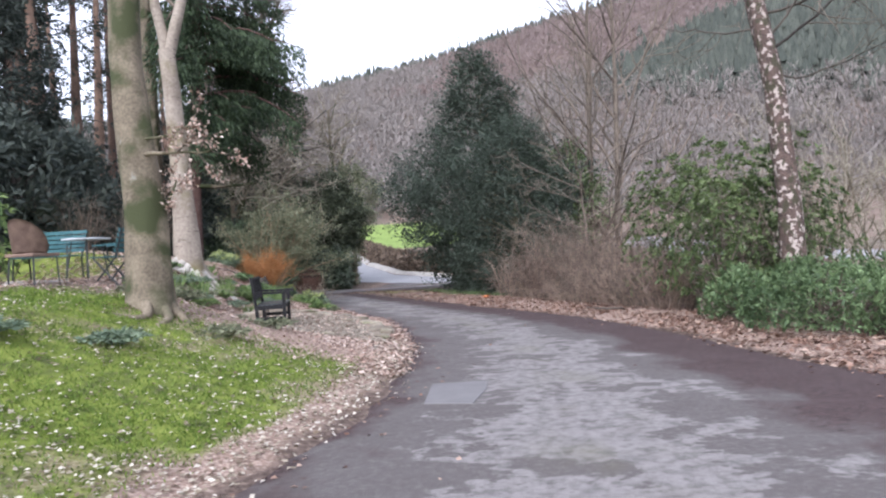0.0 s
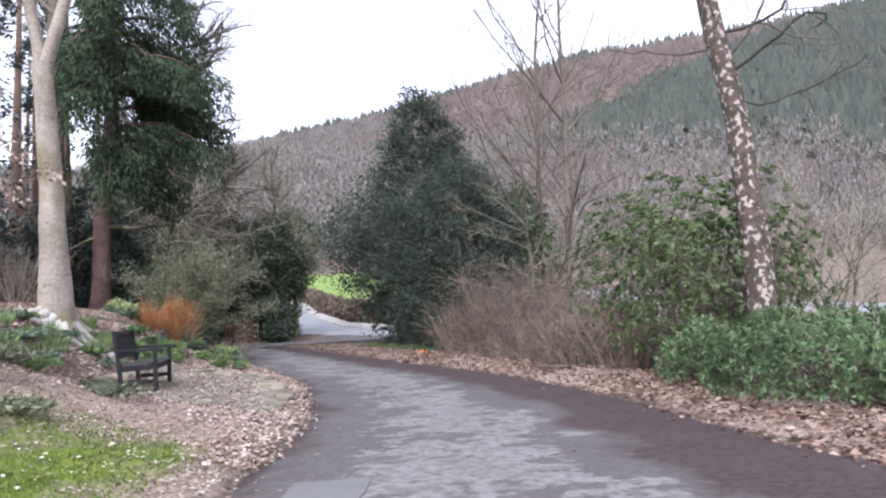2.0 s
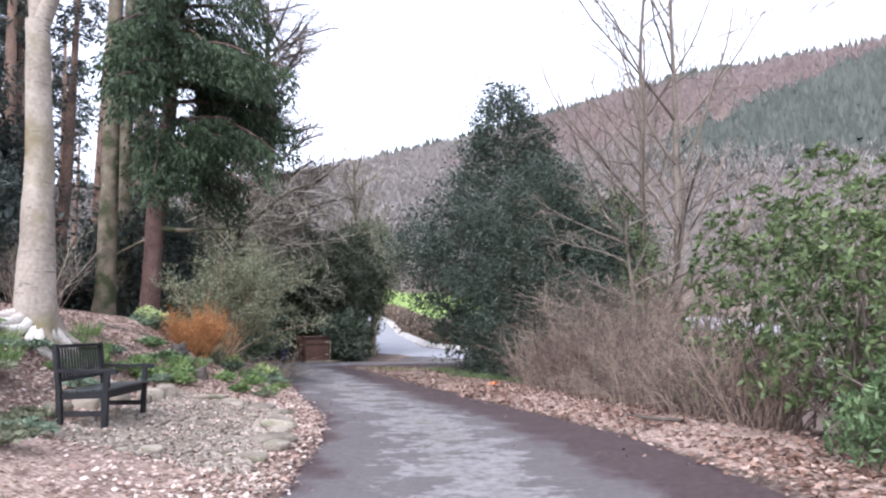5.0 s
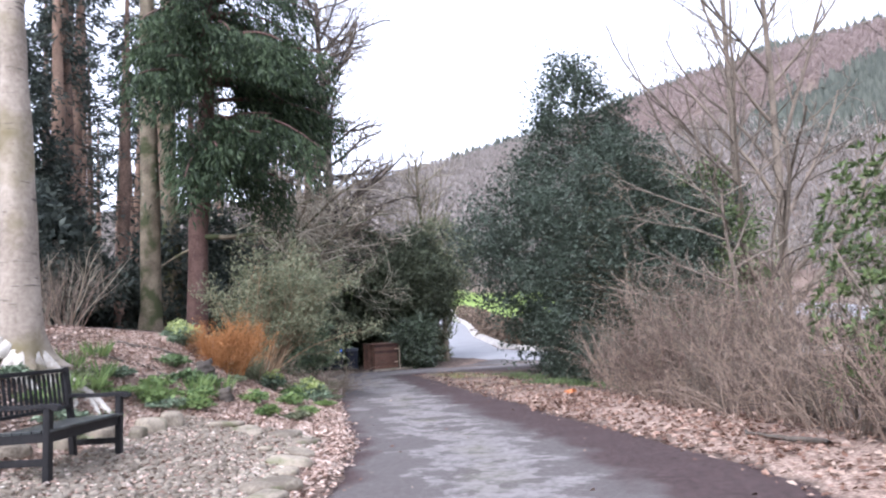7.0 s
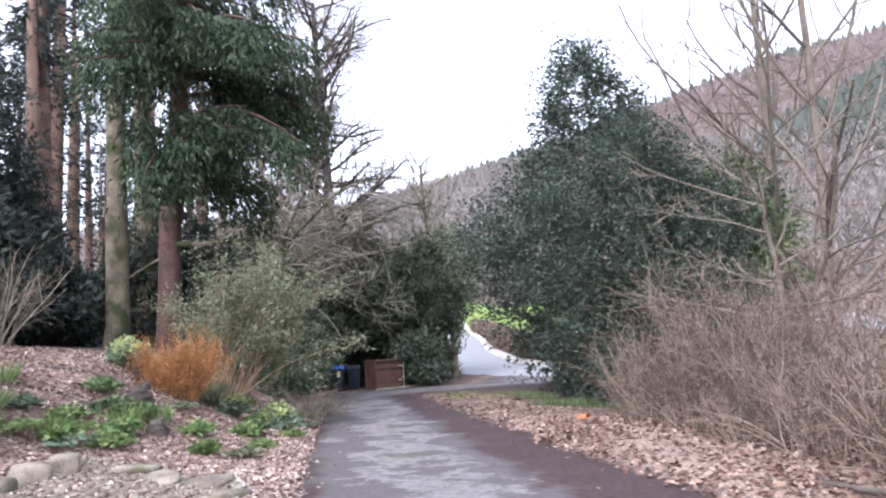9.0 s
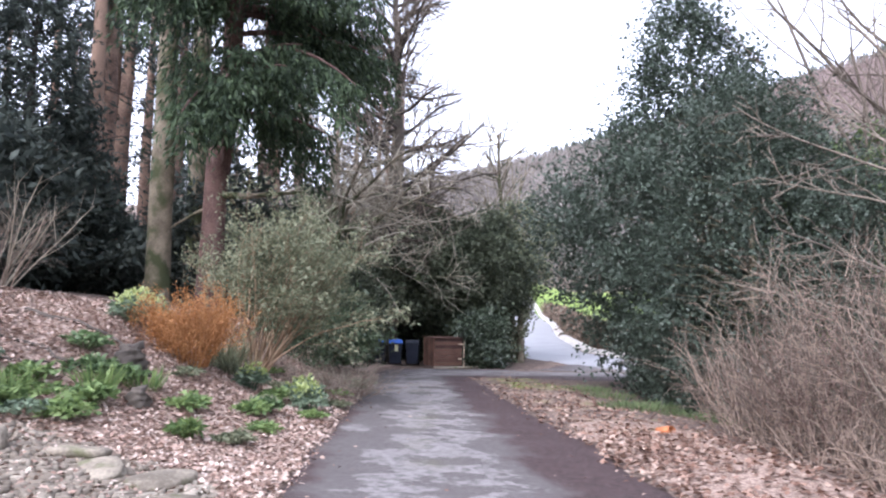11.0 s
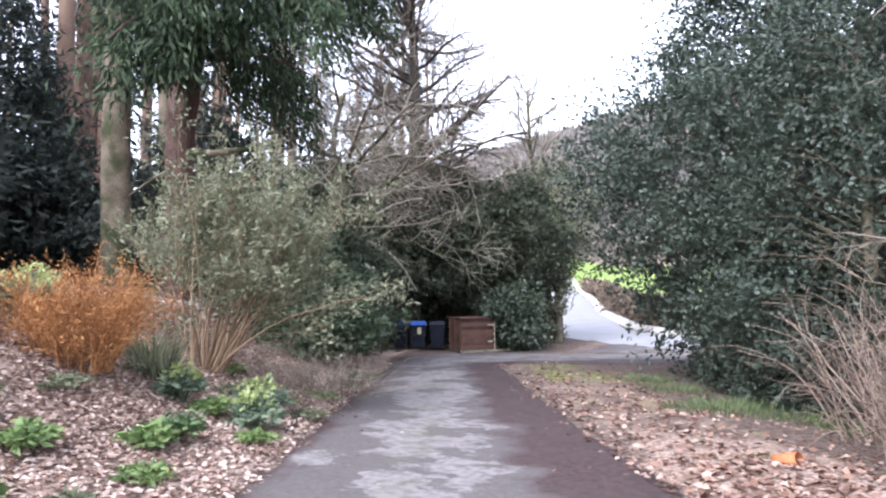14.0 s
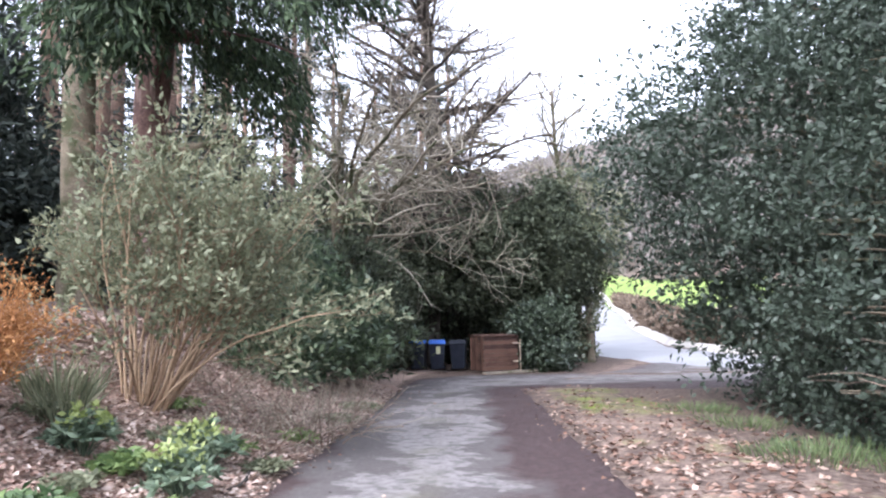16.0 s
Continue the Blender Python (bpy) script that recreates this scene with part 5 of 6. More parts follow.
# ---- bench and garden furniture ----
def park_bench(m):
    root = thing("park_bench", "black-stained wooden park bench with slatted back and worn wet seat", "bench", m)
    W, D = 1.27, 0.54
    for s in (-1, 1):
        x = s * (W / 2 - 0.035)
        part("leg", bar((x, -D / 2 + 0.03, -0.12), (x, -D / 2 + 0.03, 0.615), 0.065, 0.06), BENCH, root)
        part("leg", bar((x, D / 2 - 0.04, -0.12), (x, D / 2 + 0.0, 0.42), 0.065, 0.06), BENCH, root)
        part("back_post", bar((x, D / 2 + 0.0, 0.40), (x, D / 2 + 0.07, 0.93), 0.065, 0.05), BENCH, root)
        part("stretcher", bar((x, -D / 2 + 0.06, 0.16), (x, D / 2 - 0.06, 0.16), 0.035, 0.06), BENCH, root)
        part("side_rail", bar((x, -D / 2 + 0.06, 0.37), (x, D / 2 - 0.04, 0.36), 0.04, 0.08), BENCH, root)
        bm = bmesh.new()
        prof = [(-D / 2 - 0.09, 0.60), (-D / 2 - 0.08, 0.635), (-D / 2 - 0.02, 0.655), (0.0, 0.648), (D / 2 + 0.04, 0.66), (D / 2 + 0.04, 0.62), (0.0, 0.608), (-D / 2 + 0.0, 0.612), (-D / 2 - 0.05, 0.585)]
        rows = []
        for dx in (-0.042, 0.042):
            rows.append([bm.verts.new((x + dx, y, z)) for y, z in prof])
        n = len(prof)
        for i in range(n):
            bm.faces.new((rows[0][i], rows[0][(i + 1) % n], rows[1][(i + 1) % n], rows[1][i]))
        bm.faces.new(rows[0][::-1])
        bm.faces.new(rows[1])
        bmesh.ops.recalc_face_normals(bm, faces=bm.faces)
        bmesh.ops.bevel(bm, geom=list(bm.edges), offset=0.006, segments=2, affect="EDGES")
        part("armrest", bm, BENCH, root)
    part("front_rail", box_bm(W - 0.09, 0.035, 0.09, (0, -D / 2 + 0.045, 0.365)), BENCH, root)
    part("back_rail", box_bm(W - 0.09, 0.035, 0.07, (0, D / 2 - 0.005, 0.37)), BENCH, root)
    for i in range(6):
        part("seat_slat", box_bm(W - 0.02 - (0.12 if i == 5 else 0), 0.072, 0.022, (0, -D / 2 + 0.03 + i * 0.088, 0.425 - 0.004 * i), 0.004), BENCH_SEAT, root, "damp worn seat slat")
    part("top_rail", bar((-W / 2 + 0.06, D / 2 + 0.066, 0.905), (W / 2 - 0.06, D / 2 + 0.066, 0.905), 0.085, 0.038), BENCH, root)
    part("bottom_rail", bar((-W / 2 + 0.06, D / 2 + 0.018, 0.53), (W / 2 - 0.06, D / 2 + 0.018, 0.53), 0.06, 0.032), BENCH, root)
    for i in range(15):
        x = -W / 2 + 0.115 + i * (W - 0.23) / 14
        part("back_slat", bar((x, D / 2 + 0.02, 0.545), (x, D / 2 + 0.063, 0.88), 0.036, 0.014, 0.003), BENCH, root)
    return root


BX, BY = -3.33, 13.3
park_bench(pose(BX, BY, 0.33, 0, 0, 99))


def slat_seat(name, label, m, W, legs_fold=False):
    """A green slatted garden seat on thin iron legs."""
    root = thing(name, label, "garden seat", m)
    for s in (-1, 1):
        x = s * (W / 2 - 0.05)
        part("leg", bar((x, -0.22, -0.03), (x, 0.20 if legs_fold else -0.18, 0.44), 0.025, 0.025, 0.004), IRON, root)
        part("leg", bar((x, 0.24, -0.03), (x, -0.2 if legs_fold else 0.2, 0.44), 0.025, 0.025, 0.004), IRON, root)
        part("back_post", bar((x, 0.2, 0.42), (x, 0.33, 0.9), 0.03, 0.025, 0.004), IRON, root)
        part("armrest", bar((x, -0.2, 0.64), (x, 0.27, 0.66), 0.045, 0.025, 0.006), GREEN_PAINT, root)
        part("arm_post", bar((x, -0.18, 0.42), (x, -0.18, 0.64), 0.022, 0.022, 0.004), IRON, root)
    for i in range(6):
        part("seat_slat", box_bm(W, 0.055, 0.02, (0, -0.2 + i * 0.08, 0.45), 0.004), GREEN_PAINT, root)
    for i in range(5):
        f = i / 4
        part("back_slat", box_bm(W, 0.018, 0.062, (0, 0.215 + 0.10 * f, 0.55 + 0.33 * f), 0.004), GREEN_PAINT, root)
    return root


slat_seat("garden_bench", "teal-painted slatted garden bench on the terrace", pose(*G(-7.1, 12.3), 0, 0, -8), 1.15)
slat_seat("folding_chair", "teal slatted folding garden chair beside the table", pose(*G(-5.5, 11.35), 0, 0, -98), 0.46, True)


def wicker_chair(m):
    root = thing("wicker_chair", "brown woven wicker chair with curved back on iron legs", "chair", m)
    bm = bmesh.new()
    n, rows = 18, 9
    grid = []
    for r in range(rows):
        f = r / (rows - 1)
        ring = []
        for i in range(n + 1):
            a = math.pi * (i / n)
            rad = 0.27 + 0.05 * f
            top = 0.46 + (0.42 * math.sin(a) ** 0.6 + 0.10) * f
            ring.append(bm.verts.new((math.cos(a) * rad, math.sin(a) * rad * 0.9 + 0.02, top)))
        grid.append(ring)
    for r in range(rows - 1):
        for i in range(n):
            bm.faces.new((grid[r][i], grid[r][i + 1], grid[r + 1][i + 1], grid[r + 1][i]))
    bmesh.ops.solidify(bm, geom=list(bm.faces), thickness=0.025)
    part("backrest", bm, WICKER, root, smooth=True)
    part("seat", box_bm(0.52, 0.50, 0.05, (0, 0.02, 0.44), 0.02), WICKER, root)
    for x in (-0.22, 0.22):
        for y in (-0.2, 0.22):
            part("leg", bar((x * 1.1, y * 1.1, -0.03), (x, y, 0.43), 0.022, 0.022, 0.004), IRON, root)
    return root


wicker_chair(pose(*G(-6.15, 10.3), 0, 0, 165))


def garden_table(m):
    root = thing("garden_table", "round pale-topped garden table with thin iron legs", "table", m)
    bm = bmesh.new()
    bmesh.ops.create_cone(bm, cap_ends=True, segments=32, radius1=0.38, radius2=0.38, depth=0.03)
    bmesh.ops.bevel(bm, geom=list(bm.edges), offset=0.006, segments=2, affect="EDGES")
    bmesh.ops.translate(bm, vec=(0, 0, 0.71), verts=bm.verts)
    part("tabletop", bm, GREY_TOP, root)
    for i in range(4):
        a = i * math.pi / 2 + 0.5
        part("leg", bar((math.cos(a) * 0.34, math.sin(a) * 0.34, -0.03), (math.cos(a) * 0.22, math.sin(a) * 0.22, 0.70), 0.022, 0.022, 0.004), IRON, root)
    return root


garden_table(pose(*G(-6.1, 11.75)))
rhododendron("bright green laurel at the terrace edge", G(-8.4, 12.2), 1.5, 0.8, 130, 77, FRESH, (1, 1), (0.16, 0.06), 6)


# ---- bins, bin store and post ----
def wheelie_bin(m, lid_mat, label, sticker=False):
    root = thing("wheelie_bin", label, "bin", m)
    bm = bmesh.new()
    bmesh.ops.create_cube(bm, size=1)
    for v in bm.verts:
        k = 1.0 if v.co.z > 0 else 0.8
        v.co = Vector((v.co.x * 0.56 * k, v.co.y * 0.68 * k, 0.06 + (v.co.z + 0.5) * 0.92))
    bmesh.ops.bevel(bm, geom=list(bm.edges), offset=0.03, segments=2, affect="EDGES")
    part("body", bm, BIN_BODY, root)
    lid = bmesh.new()
    bmesh.ops.create_cube(lid, size=1)
    for v in lid.verts:
        k = 0.9 if v.co.z > 0 else 1.0
        v.co = Vector((v.co.x * 0.62 * k, v.co.y * 0.78 * k, 0.93 + (v.co.z + 0.5) * 0.15))
    bmesh.ops.bevel(lid, geom=list(lid.edges), offset=0.02, segments=2, affect="EDGES")
    part("lid", lid, lid_mat, root)
    part("handle", box_bm(0.44, 0.04, 0.04, (0, 0.40, 0.96), 0.012), BIN_BODY, root)
    for s in (-1, 1):
        w = bmesh.new()
        bmesh.ops.create_cone(w, cap_ends=True, segments=18, radius1=0.1, radius2=0.1, depth=0.05)
        bmesh.ops.bevel(w, geom=list(w.edges), offset=0.008, segments=1, affect="EDGES")
        bmesh.ops.transform(w, matrix=pose(s * 0.25, 0.29, 0.1, 0, 90, 0), verts=w.verts)
        wheel = part("wheel", w, RUBBER, root)
        part("hub", box_bm(0.02, 0.09, 0.09, (s * 0.28, 0.29, 0.1), 0.008), BIN_BODY, wheel, "dark plastic hub")
    if sticker:
        part("sticker", box_bm(0.15, 0.004, 0.26, (0.04, -0.334, 0.72), 0.001, None), STICKER, root, "pale yellow sticker")
    return root


def on_road(x, y, up=0.0):
    return (x, y, ground_z(x, y) + up)


wheelie_bin(pose(*on_road(-10.75, 39.0), 0, 0, 20), BIN_LID, "dark wheelie bin with blue lid under the yew")
wheelie_bin(pose(*on_road(-10.1, 39.2), 0, 0, 24), BIN_LID, "dark wheelie bin with blue lid and pale sticker", True)
wheelie_bin(pose(*on_road(-9.45, 39.6), 0, 0, 18), BIN_BODY, "black wheelie bin beside the wooden store")


def bin_store(m):
    root = thing("wooden_store", "low red-brown boarded bin store with slatted side and pale posts", "store", m)
    W, D, H = 1.28, 0.9, 1.1
    for i in range(8):
        part("board", box_bm(W, 0.022, H / 8 - 0.008, (0, -D / 2, 0.06 + H / 8 * (i + 0.5)), 0.003), GATE_WOOD, root)
    for i in range(7):
        part("slat", box_bm(0.02, D / 7 - 0.045, H, (-W / 2 - 0.012, -D / 2 + D / 7 * (i + 0.5), 0.06 + H / 2), 0.003), GATE_WOOD, root)
    for i in range(8):
        part("board", box_bm(0.022, D, H / 8 - 0.008, (W / 2 + 0.012, 0, 0.06 + H / 8 * (i + 0.5)), 0.003), GATE_WOOD, root)
    part("lid", box_bm(W + 0.1, D + 0.1, 0.03, (0, 0, H + 0.085), 0.005, pose(0, 0, 0, 3, 0, 0)), GATE_WOOD, root)
    part("post", bar((W / 2 + 0.07, -D / 2 - 0.05, -0.05), (W / 2 + 0.07, -D / 2 - 0.05, H * 0.95), 0.035, 0.035), POST_PALE, root, "pale bare post")
    for z in (0.33, 0.92):
        part("cleat", box_bm(0.26, 0.03, 0.05, (W / 2 - 0.06, -D / 2 - 0.028, z), 0.004), POST_PALE, root, "pale wooden cleat")
    part("sill", box_bm(W + 0.7, 0.25, 0.07, (0.25, -D / 2 - 0.16, 0.0), 0.02), STONE, root, "pale stone sill")
    return root


bin_store(pose(*on_road(-7.7, 38.5, 0.02), 0, 0, 50))


def lane_post():
    root = thing("gate_pier", "low dark timber pier at the lane corner", "pier", pose(*on_road(-6.15, 45.6), 0, 0, 15))
    part("body", box_bm(0.6, 0.4, 1.3, (0, 0, 0.6), 0.02), BARK_DARK, root)
    part("cap", box_bm(0.68, 0.52, 0.10, (0, 0, 1.29), 0.02), BARK_DARK, root)


lane_post()


def far_hedge():
    rng = np.random.RandomState(140)
    c = np.array(LANE)[2:8, :2]
    for k in range(12):
        s = 0.9 + (len(c) - 2.1) * k / 12 + np.linspace(0, (len(c) - 2.1) / 12, 20)
        cen = np.column_stack([np.interp(s, np.arange(len(c)), c[:, 0]), np.interp(s, np.arange(len(c)), c[:, 1])])
        tan = unit(np.gradient(cen, axis=0))
        nor = np.column_stack([-tan[:, 1], tan[:, 0]])
        mid = cen - nor * 3.7
        o = np.array([mid[10, 0], mid[10, 1], ground_z(*mid[10])])
        root = thing("beech_hedge", "clipped brown winter hedge beside the lane", "hedge", pose(*o), "hedge along the lane")
        n = 2200
        i = rng.randint(0, 20, n)
        xy = mid[i] + rng.normal(size=(n, 2)) * 0.4
        p = np.column_stack([xy, height(xy[:, 0], xy[:, 1]) + rng.uniform(0, 1.35, n)])
        scatter_part("foliage", root, leaves_np(p - o, rng.normal(size=(n, 3)) + [0, 0, 0.8], 0.4, 0.16, rng), HEDGE_BROWN)


far_hedge()


# ---- stones, logs and the asphalt patch ----
def stone(name, label, place, size, seed, turn=0, material=STONE):
    rng = np.random.RandomState(seed)
    bm = bmesh.new()
    bmesh.ops.create_icosphere(bm, subdivisions=3, radius=0.5)
    w = rng.normal(size=(6, 3)) * 3.2
    ph = rng.uniform(0, 6.28, 6)
    for v in bm.verts:
        c = np.array(v.co)
        k = 1 + 0.15 * sum(math.sin(float(c @ w[i]) + ph[i]) for i in range(6)) / 2
        c = np.sign(c) * np.abs(c / 0.5) ** 0.6 * 0.5 * k
        v.co = Vector(c * np.array(size))
    bmesh.ops.transform(bm, matrix=pose(0, 0, 0, rng.uniform(-8, 8), rng.uniform(-8, 8), turn), verts=bm.verts)
    ob = part(name, bm, material, None, smooth=True)
    ob.location = place
    return tagged(ob, label, "stone", "stones of the rock edging")


STONES = [(-1.62, 14.55, 0.5, 0.34, 0.15), (-1.36, 13.55, 0.55, 0.36, 0.13), (-1.15, 13.1, 0.36, 0.28, 0.13), (-1.75, 15.2, 0.42, 0.3, 0.12), (-1.45, 14.1, 0.34, 0.26, 0.11), (-2.0, 15.9, 0.45, 0.3, 0.10),
          (-2.45, 16.3, 0.6, 0.4, 0.10), (-2.85, 16.1, 0.5, 0.36, 0.09), (-3.3, 16.3, 0.42, 0.3, 0.09), (-3.9, 15.5, 0.34, 0.3, 0.26), (-3.75, 15.05, 0.26, 0.2, 0.2), (-4.0, 14.7, 0.4, 0.3, 0.28), (-4.05, 14.1, 0.34, 0.3, 0.24),
          (-4.05, 13.5, 0.3, 0.26, 0.22), (-2.1, 12.1, 0.28, 0.2, 0.08), (-1.2, 12.5, 0.3, 0.2, 0.08), (-3.85, 15.9, 0.3, 0.25, 0.2), (-3.6, 11.9, 0.28, 0.22, 0.14), (-2.2, 15.2, 0.24, 0.18, 0.08)]
for i, (x, y, sx, sy, sz) in enumerate(STONES):
    stone("edging_stone", "weathered sandstone lump half sunk in the gravelly bed", (x, y, ground_z(x, y) + sz * 0.28), (sx, sy, sz), 200 + i, i * 47)


def stump(x, y, r, h, seed):
    root = thing("tree_stump", "dark rotten stump on the leafy bank", "stump", pose(*G(x, y)))
    scatter_part("trunk", root, trunk_np([(0, 0, -0.1), (0.02, 0, h * 0.5), (0.05, 0.02, h * 0.9), (0.06, 0.03, h), (0.06, 0.03, h * 0.9)], [r * 1.15, r, r * 0.85, r * 0.6, 0.01], 16, 0.5, 5, seed, 0.16), BARK_DARK, smooth=True)


stump(-4.95, 18.55, 0.17, 0.24, 3)
stump(-4.2, 17.9, 0.12, 0.13, 4)


def log(label, a, b, r, seed):
    rng = np.random.RandomState(seed)
    s = np.linspace(0, 1, 9)
    xy = np.array(a)[None] * (1 - s)[:, None] + np.array(b)[None] * s[:, None] + rng.normal(size=(9, 2)) * 0.04
    pts = np.column_stack([xy, [ground_z(*p) + r * 0.6 for p in xy]])
    v, q = tube_np(pts, r * (1 - 0.4 * s), 8)
    tagged(np_part("fallen_branch", v, q, BARK_DARK, smooth=True), label, "fallen branch", "fallen branches")


log("dark fallen branch lying down the leafy bank", (-6.6, 18.4), (-5.3, 19.0), 0.035, 1)
log("dark fallen branch across the leafy bank", (-6.2, 17.2), (-5.0, 18.0), 0.03, 2)
log("thin fallen branch on the bank", (-5.6, 16.6), (-4.9, 18.2), 0.022, 3)
log("thin fallen branch among the hellebores", (-4.4, 22.8), (-3.6, 21.2), 0.025, 4)
log("fallen stick on the leafy verge", (3.9, 15.2), (3.3, 16.1), 0.03, 5)

ASPHALT_PATCH = surface("smooth_grey_patch", two((0.135, 0.13, 0.13), (0.165, 0.16, 0.16)), 3, 70, 0.8, 0.25, 0.006)


def patch():
    pts = [(-0.27, 6.93), (-0.20, 7.95), (0.44, 7.97), (0.40, 7.5), (0.22, 6.84), (0.0, 6.88)]
    bm = bmesh.new()
    top = [bm.verts.new((x, y, ground_z(x, y) + 0.022)) for x, y in pts]
    low = [bm.verts.new((x + (x - 0.08) * 0.04, y + (y - 7.4) * 0.03, ground_z(x, y) - 0.02)) for x, y in pts]
    bm.faces.new(top)
    for i in range(len(pts)):
        j = (i + 1) % len(pts)
        bm.faces.new((top[j], top[i], low[i], low[j]))
    bmesh.ops.recalc_face_normals(bm, faces=bm.faces)
    tagged(part("road_patch", bm, ASPHALT_PATCH), "square pale asphalt repair in the drive", "road patch", kind="structure")


patch()


def clay_pot():
    bm = bmesh.new()
    bmesh.ops.create_cone(bm, cap_ends=False, segments=20, radius1=0.10, radius2=0.15, depth=0.24)
    bmesh.ops.solidify(bm, geom=list(bm.faces), thickness=0.015)
    bmesh.ops.transform(bm, matrix=pose(0, 0, 0, 78, 0, 70), verts=bm.verts)
    ob = part("broken_pot", bm, RUST, None, smooth=True)
    ob.scale = (0.8, 0.8, 0.4)
    ob.location = G(1.25, 21.2, 0.05)
    tagged(ob, "orange rusty clay shard lying among fallen leaves", "pot shard")


clay_pot()


# ---- low plants ----
def rosette(name, label, x, y, r, n, leaf, flower=None, high=0.22, size=(0.11, 0.035), seed=1, category="plant"):
    """A leafy clump of arching stalks, with pale heads where it flowers."""
    rng = np.random.RandomState(seed)
    root = thing(name, label, category, pose(*G(x, y)))
    a, rr = rng.uniform(0, 6.28, n), r * np.sqrt(rng.uniform(0, 1, n))
    tip = np.column_stack([np.cos(a) * rr, np.sin(a) * rr, high * (1 - 0.55 * (rr / r) ** 2) * rng.uniform(0.55, 1.1, n)])
    stalks = [tube_np([(t[0] * 0.25, t[1] * 0.25, -0.02), (t[0] * 0.7, t[1] * 0.7, t[2] * 0.75), t], [0.005, 0.004, 0.003], 3) for t in tip[:60]]
    scatter_part("stem_mass", root, stalks, leaf)
    idx = np.repeat(np.arange(n), 7)
    b = rng.uniform(0, 6.28, len(idx))
    ways = np.column_stack([np.cos(b), np.sin(b), rng.uniform(-0.3, 0.4, len(idx))])
    scatter_part("foliage", root, leaves_np(tip[idx], ways, size[0], size[1], rng, 0.3, 0.25), leaf)
    if flower:
        k = max(8, n // 3)
        top = tip[np.argsort(-tip[:, 2])[:k]] + np.array([0, 0, 0.04])
        idx = np.repeat(np.arange(k), 9)
        scatter_part("bloom", root, leaves_np(top[idx] + rng.normal(size=(len(idx), 3)) * 0.035, rng.normal(size=(len(idx), 3)) + [0, 0, 0.4], 0.06, 0.045, rng), flower, "lime-green flower heads")["kind"] = "stuff"
    return root


def blades(name, label, x, y, r, n, high, seed, leaf=FRESH, wide=0.022):
    rng = np.random.RandomState(seed)
    root = thing(name, label, "plant", pose(*G(x, y)))
    a, rr = rng.uniform(0, 6.28, n), r * np.sqrt(rng.uniform(0, 1, n))
    p = np.column_stack([np.cos(a) * rr, np.sin(a) * rr, np.full(n, -0.02)])
    ways = np.column_stack([np.cos(a) * 0.45, np.sin(a) * 0.45, np.ones(n)])
    scatter_part("foliage", root, leaves_np(p, ways, high, wide, rng, 0.25, 0.16), leaf)


hell = "hellebore clump with fresh lime flower heads on the leafy bank"
for i, (x, y, r) in enumerate(((-6.05, 19.7, 0.30), (-6.7, 20.6, 0.34), (-6.3, 20.3, 0.28), (-4.35, 21.75, 0.30), (-3.85, 21.0, 0.28), (-4.75, 20.85, 0.22))):
    rosette("hellebore", hell, x, y, r, 60, BLUEGREEN, LIME, 0.34, (0.12, 0.04), 300 + i)
for i, (x, y, r) in enumerate(((-4.9, 17.9, 0.28), (-4.35, 17.35, 0.26), (-3.95, 18.4, 0.20), (-3.85, 19.75, 0.27), (-3.74, 19.4, 0.22), (-4.1, 16.9, 0.22), (-5.4, 18.3, 0.28), (-4.6, 16.6, 0.2), (-3.3, 17.6, 0.14),
                               (-4.7, 18.2, 0.22), (-5.0, 17.2, 0.25), (-4.35, 20.9, 0.2))):
    rosette("green_clump", "low fresh green leafy clump among fallen leaves", x, y, r, 46, FRESH if i % 3 else RHODO_BLUE, None, 0.18, (0.10, 0.045), 320 + i)
for i, (x, y) in enumerate(((-5.6, 16.1), (-5.35, 16.4), (-5.1, 15.9), (-4.8, 16.8), (-4.6, 17.7), (-4.5, 18.3), (-5.25, 14.0), (-4.9, 13.6), (-5.05, 15.3), (-4.6, 12.6), (-4.7, 11.8), (-5.5, 13.1), (-6.0, 17.2), (-4.4, 15.2))):
    blades("daffodil_clump", "tuft of upright green daffodil leaves on the bank", x, y, 0.17, 90, 0.28, 340 + i)
for i, (x, y) in enumerate(((-5.2, 13.6), (-4.7, 13.0), (-4.5, 12.1), (-4.35, 11.3), (-5.0, 12.3), (-4.2, 10.9), (-5.3, 14.6), (-4.9, 14.9), (-5.6, 12.6), (-2.7, 10.6), (-3.5, 7.2), (-2.9, 8.7), (-4.3, 6.3), (-3.95, 12.7), (-3.3, 11.7), (-4.6, 10.3))):
    rosette("ground_ivy", "low grey-green ground cover on the bank", x, y, 0.36, 60, OLIVE if i % 2 else BLUEGREEN, None, 0.13, (0.09, 0.03), 360 + i)
for i, (x, y, r) in enumerate(((-4.6, 22.3, 0.24), (-4.0, 22.2, 0.18), (-5.0, 22.0, 0.22), (-3.55, 20.6, 0.16), (-5.4, 20.9, 0.2), (-4.2, 20.3, 0.18), (-3.2, 18.8, 0.16), (-3.0, 18.0, 0.15), (-4.9, 19.5, 0.2), (-5.7, 22.8, 0.2), (-5.2, 25.2, 0.25), (-5.7, 26.6, 0.3), (-4.7, 23.6, 0.2))):
    rosette("ground_ivy", "low grey-green ground cover among fallen leaves", x, y, r * 1.3, 50, OLIVE if i % 3 else FRESH, None, 0.10, (0.08, 0.03), 420 + i)
scat = random.Random(7)
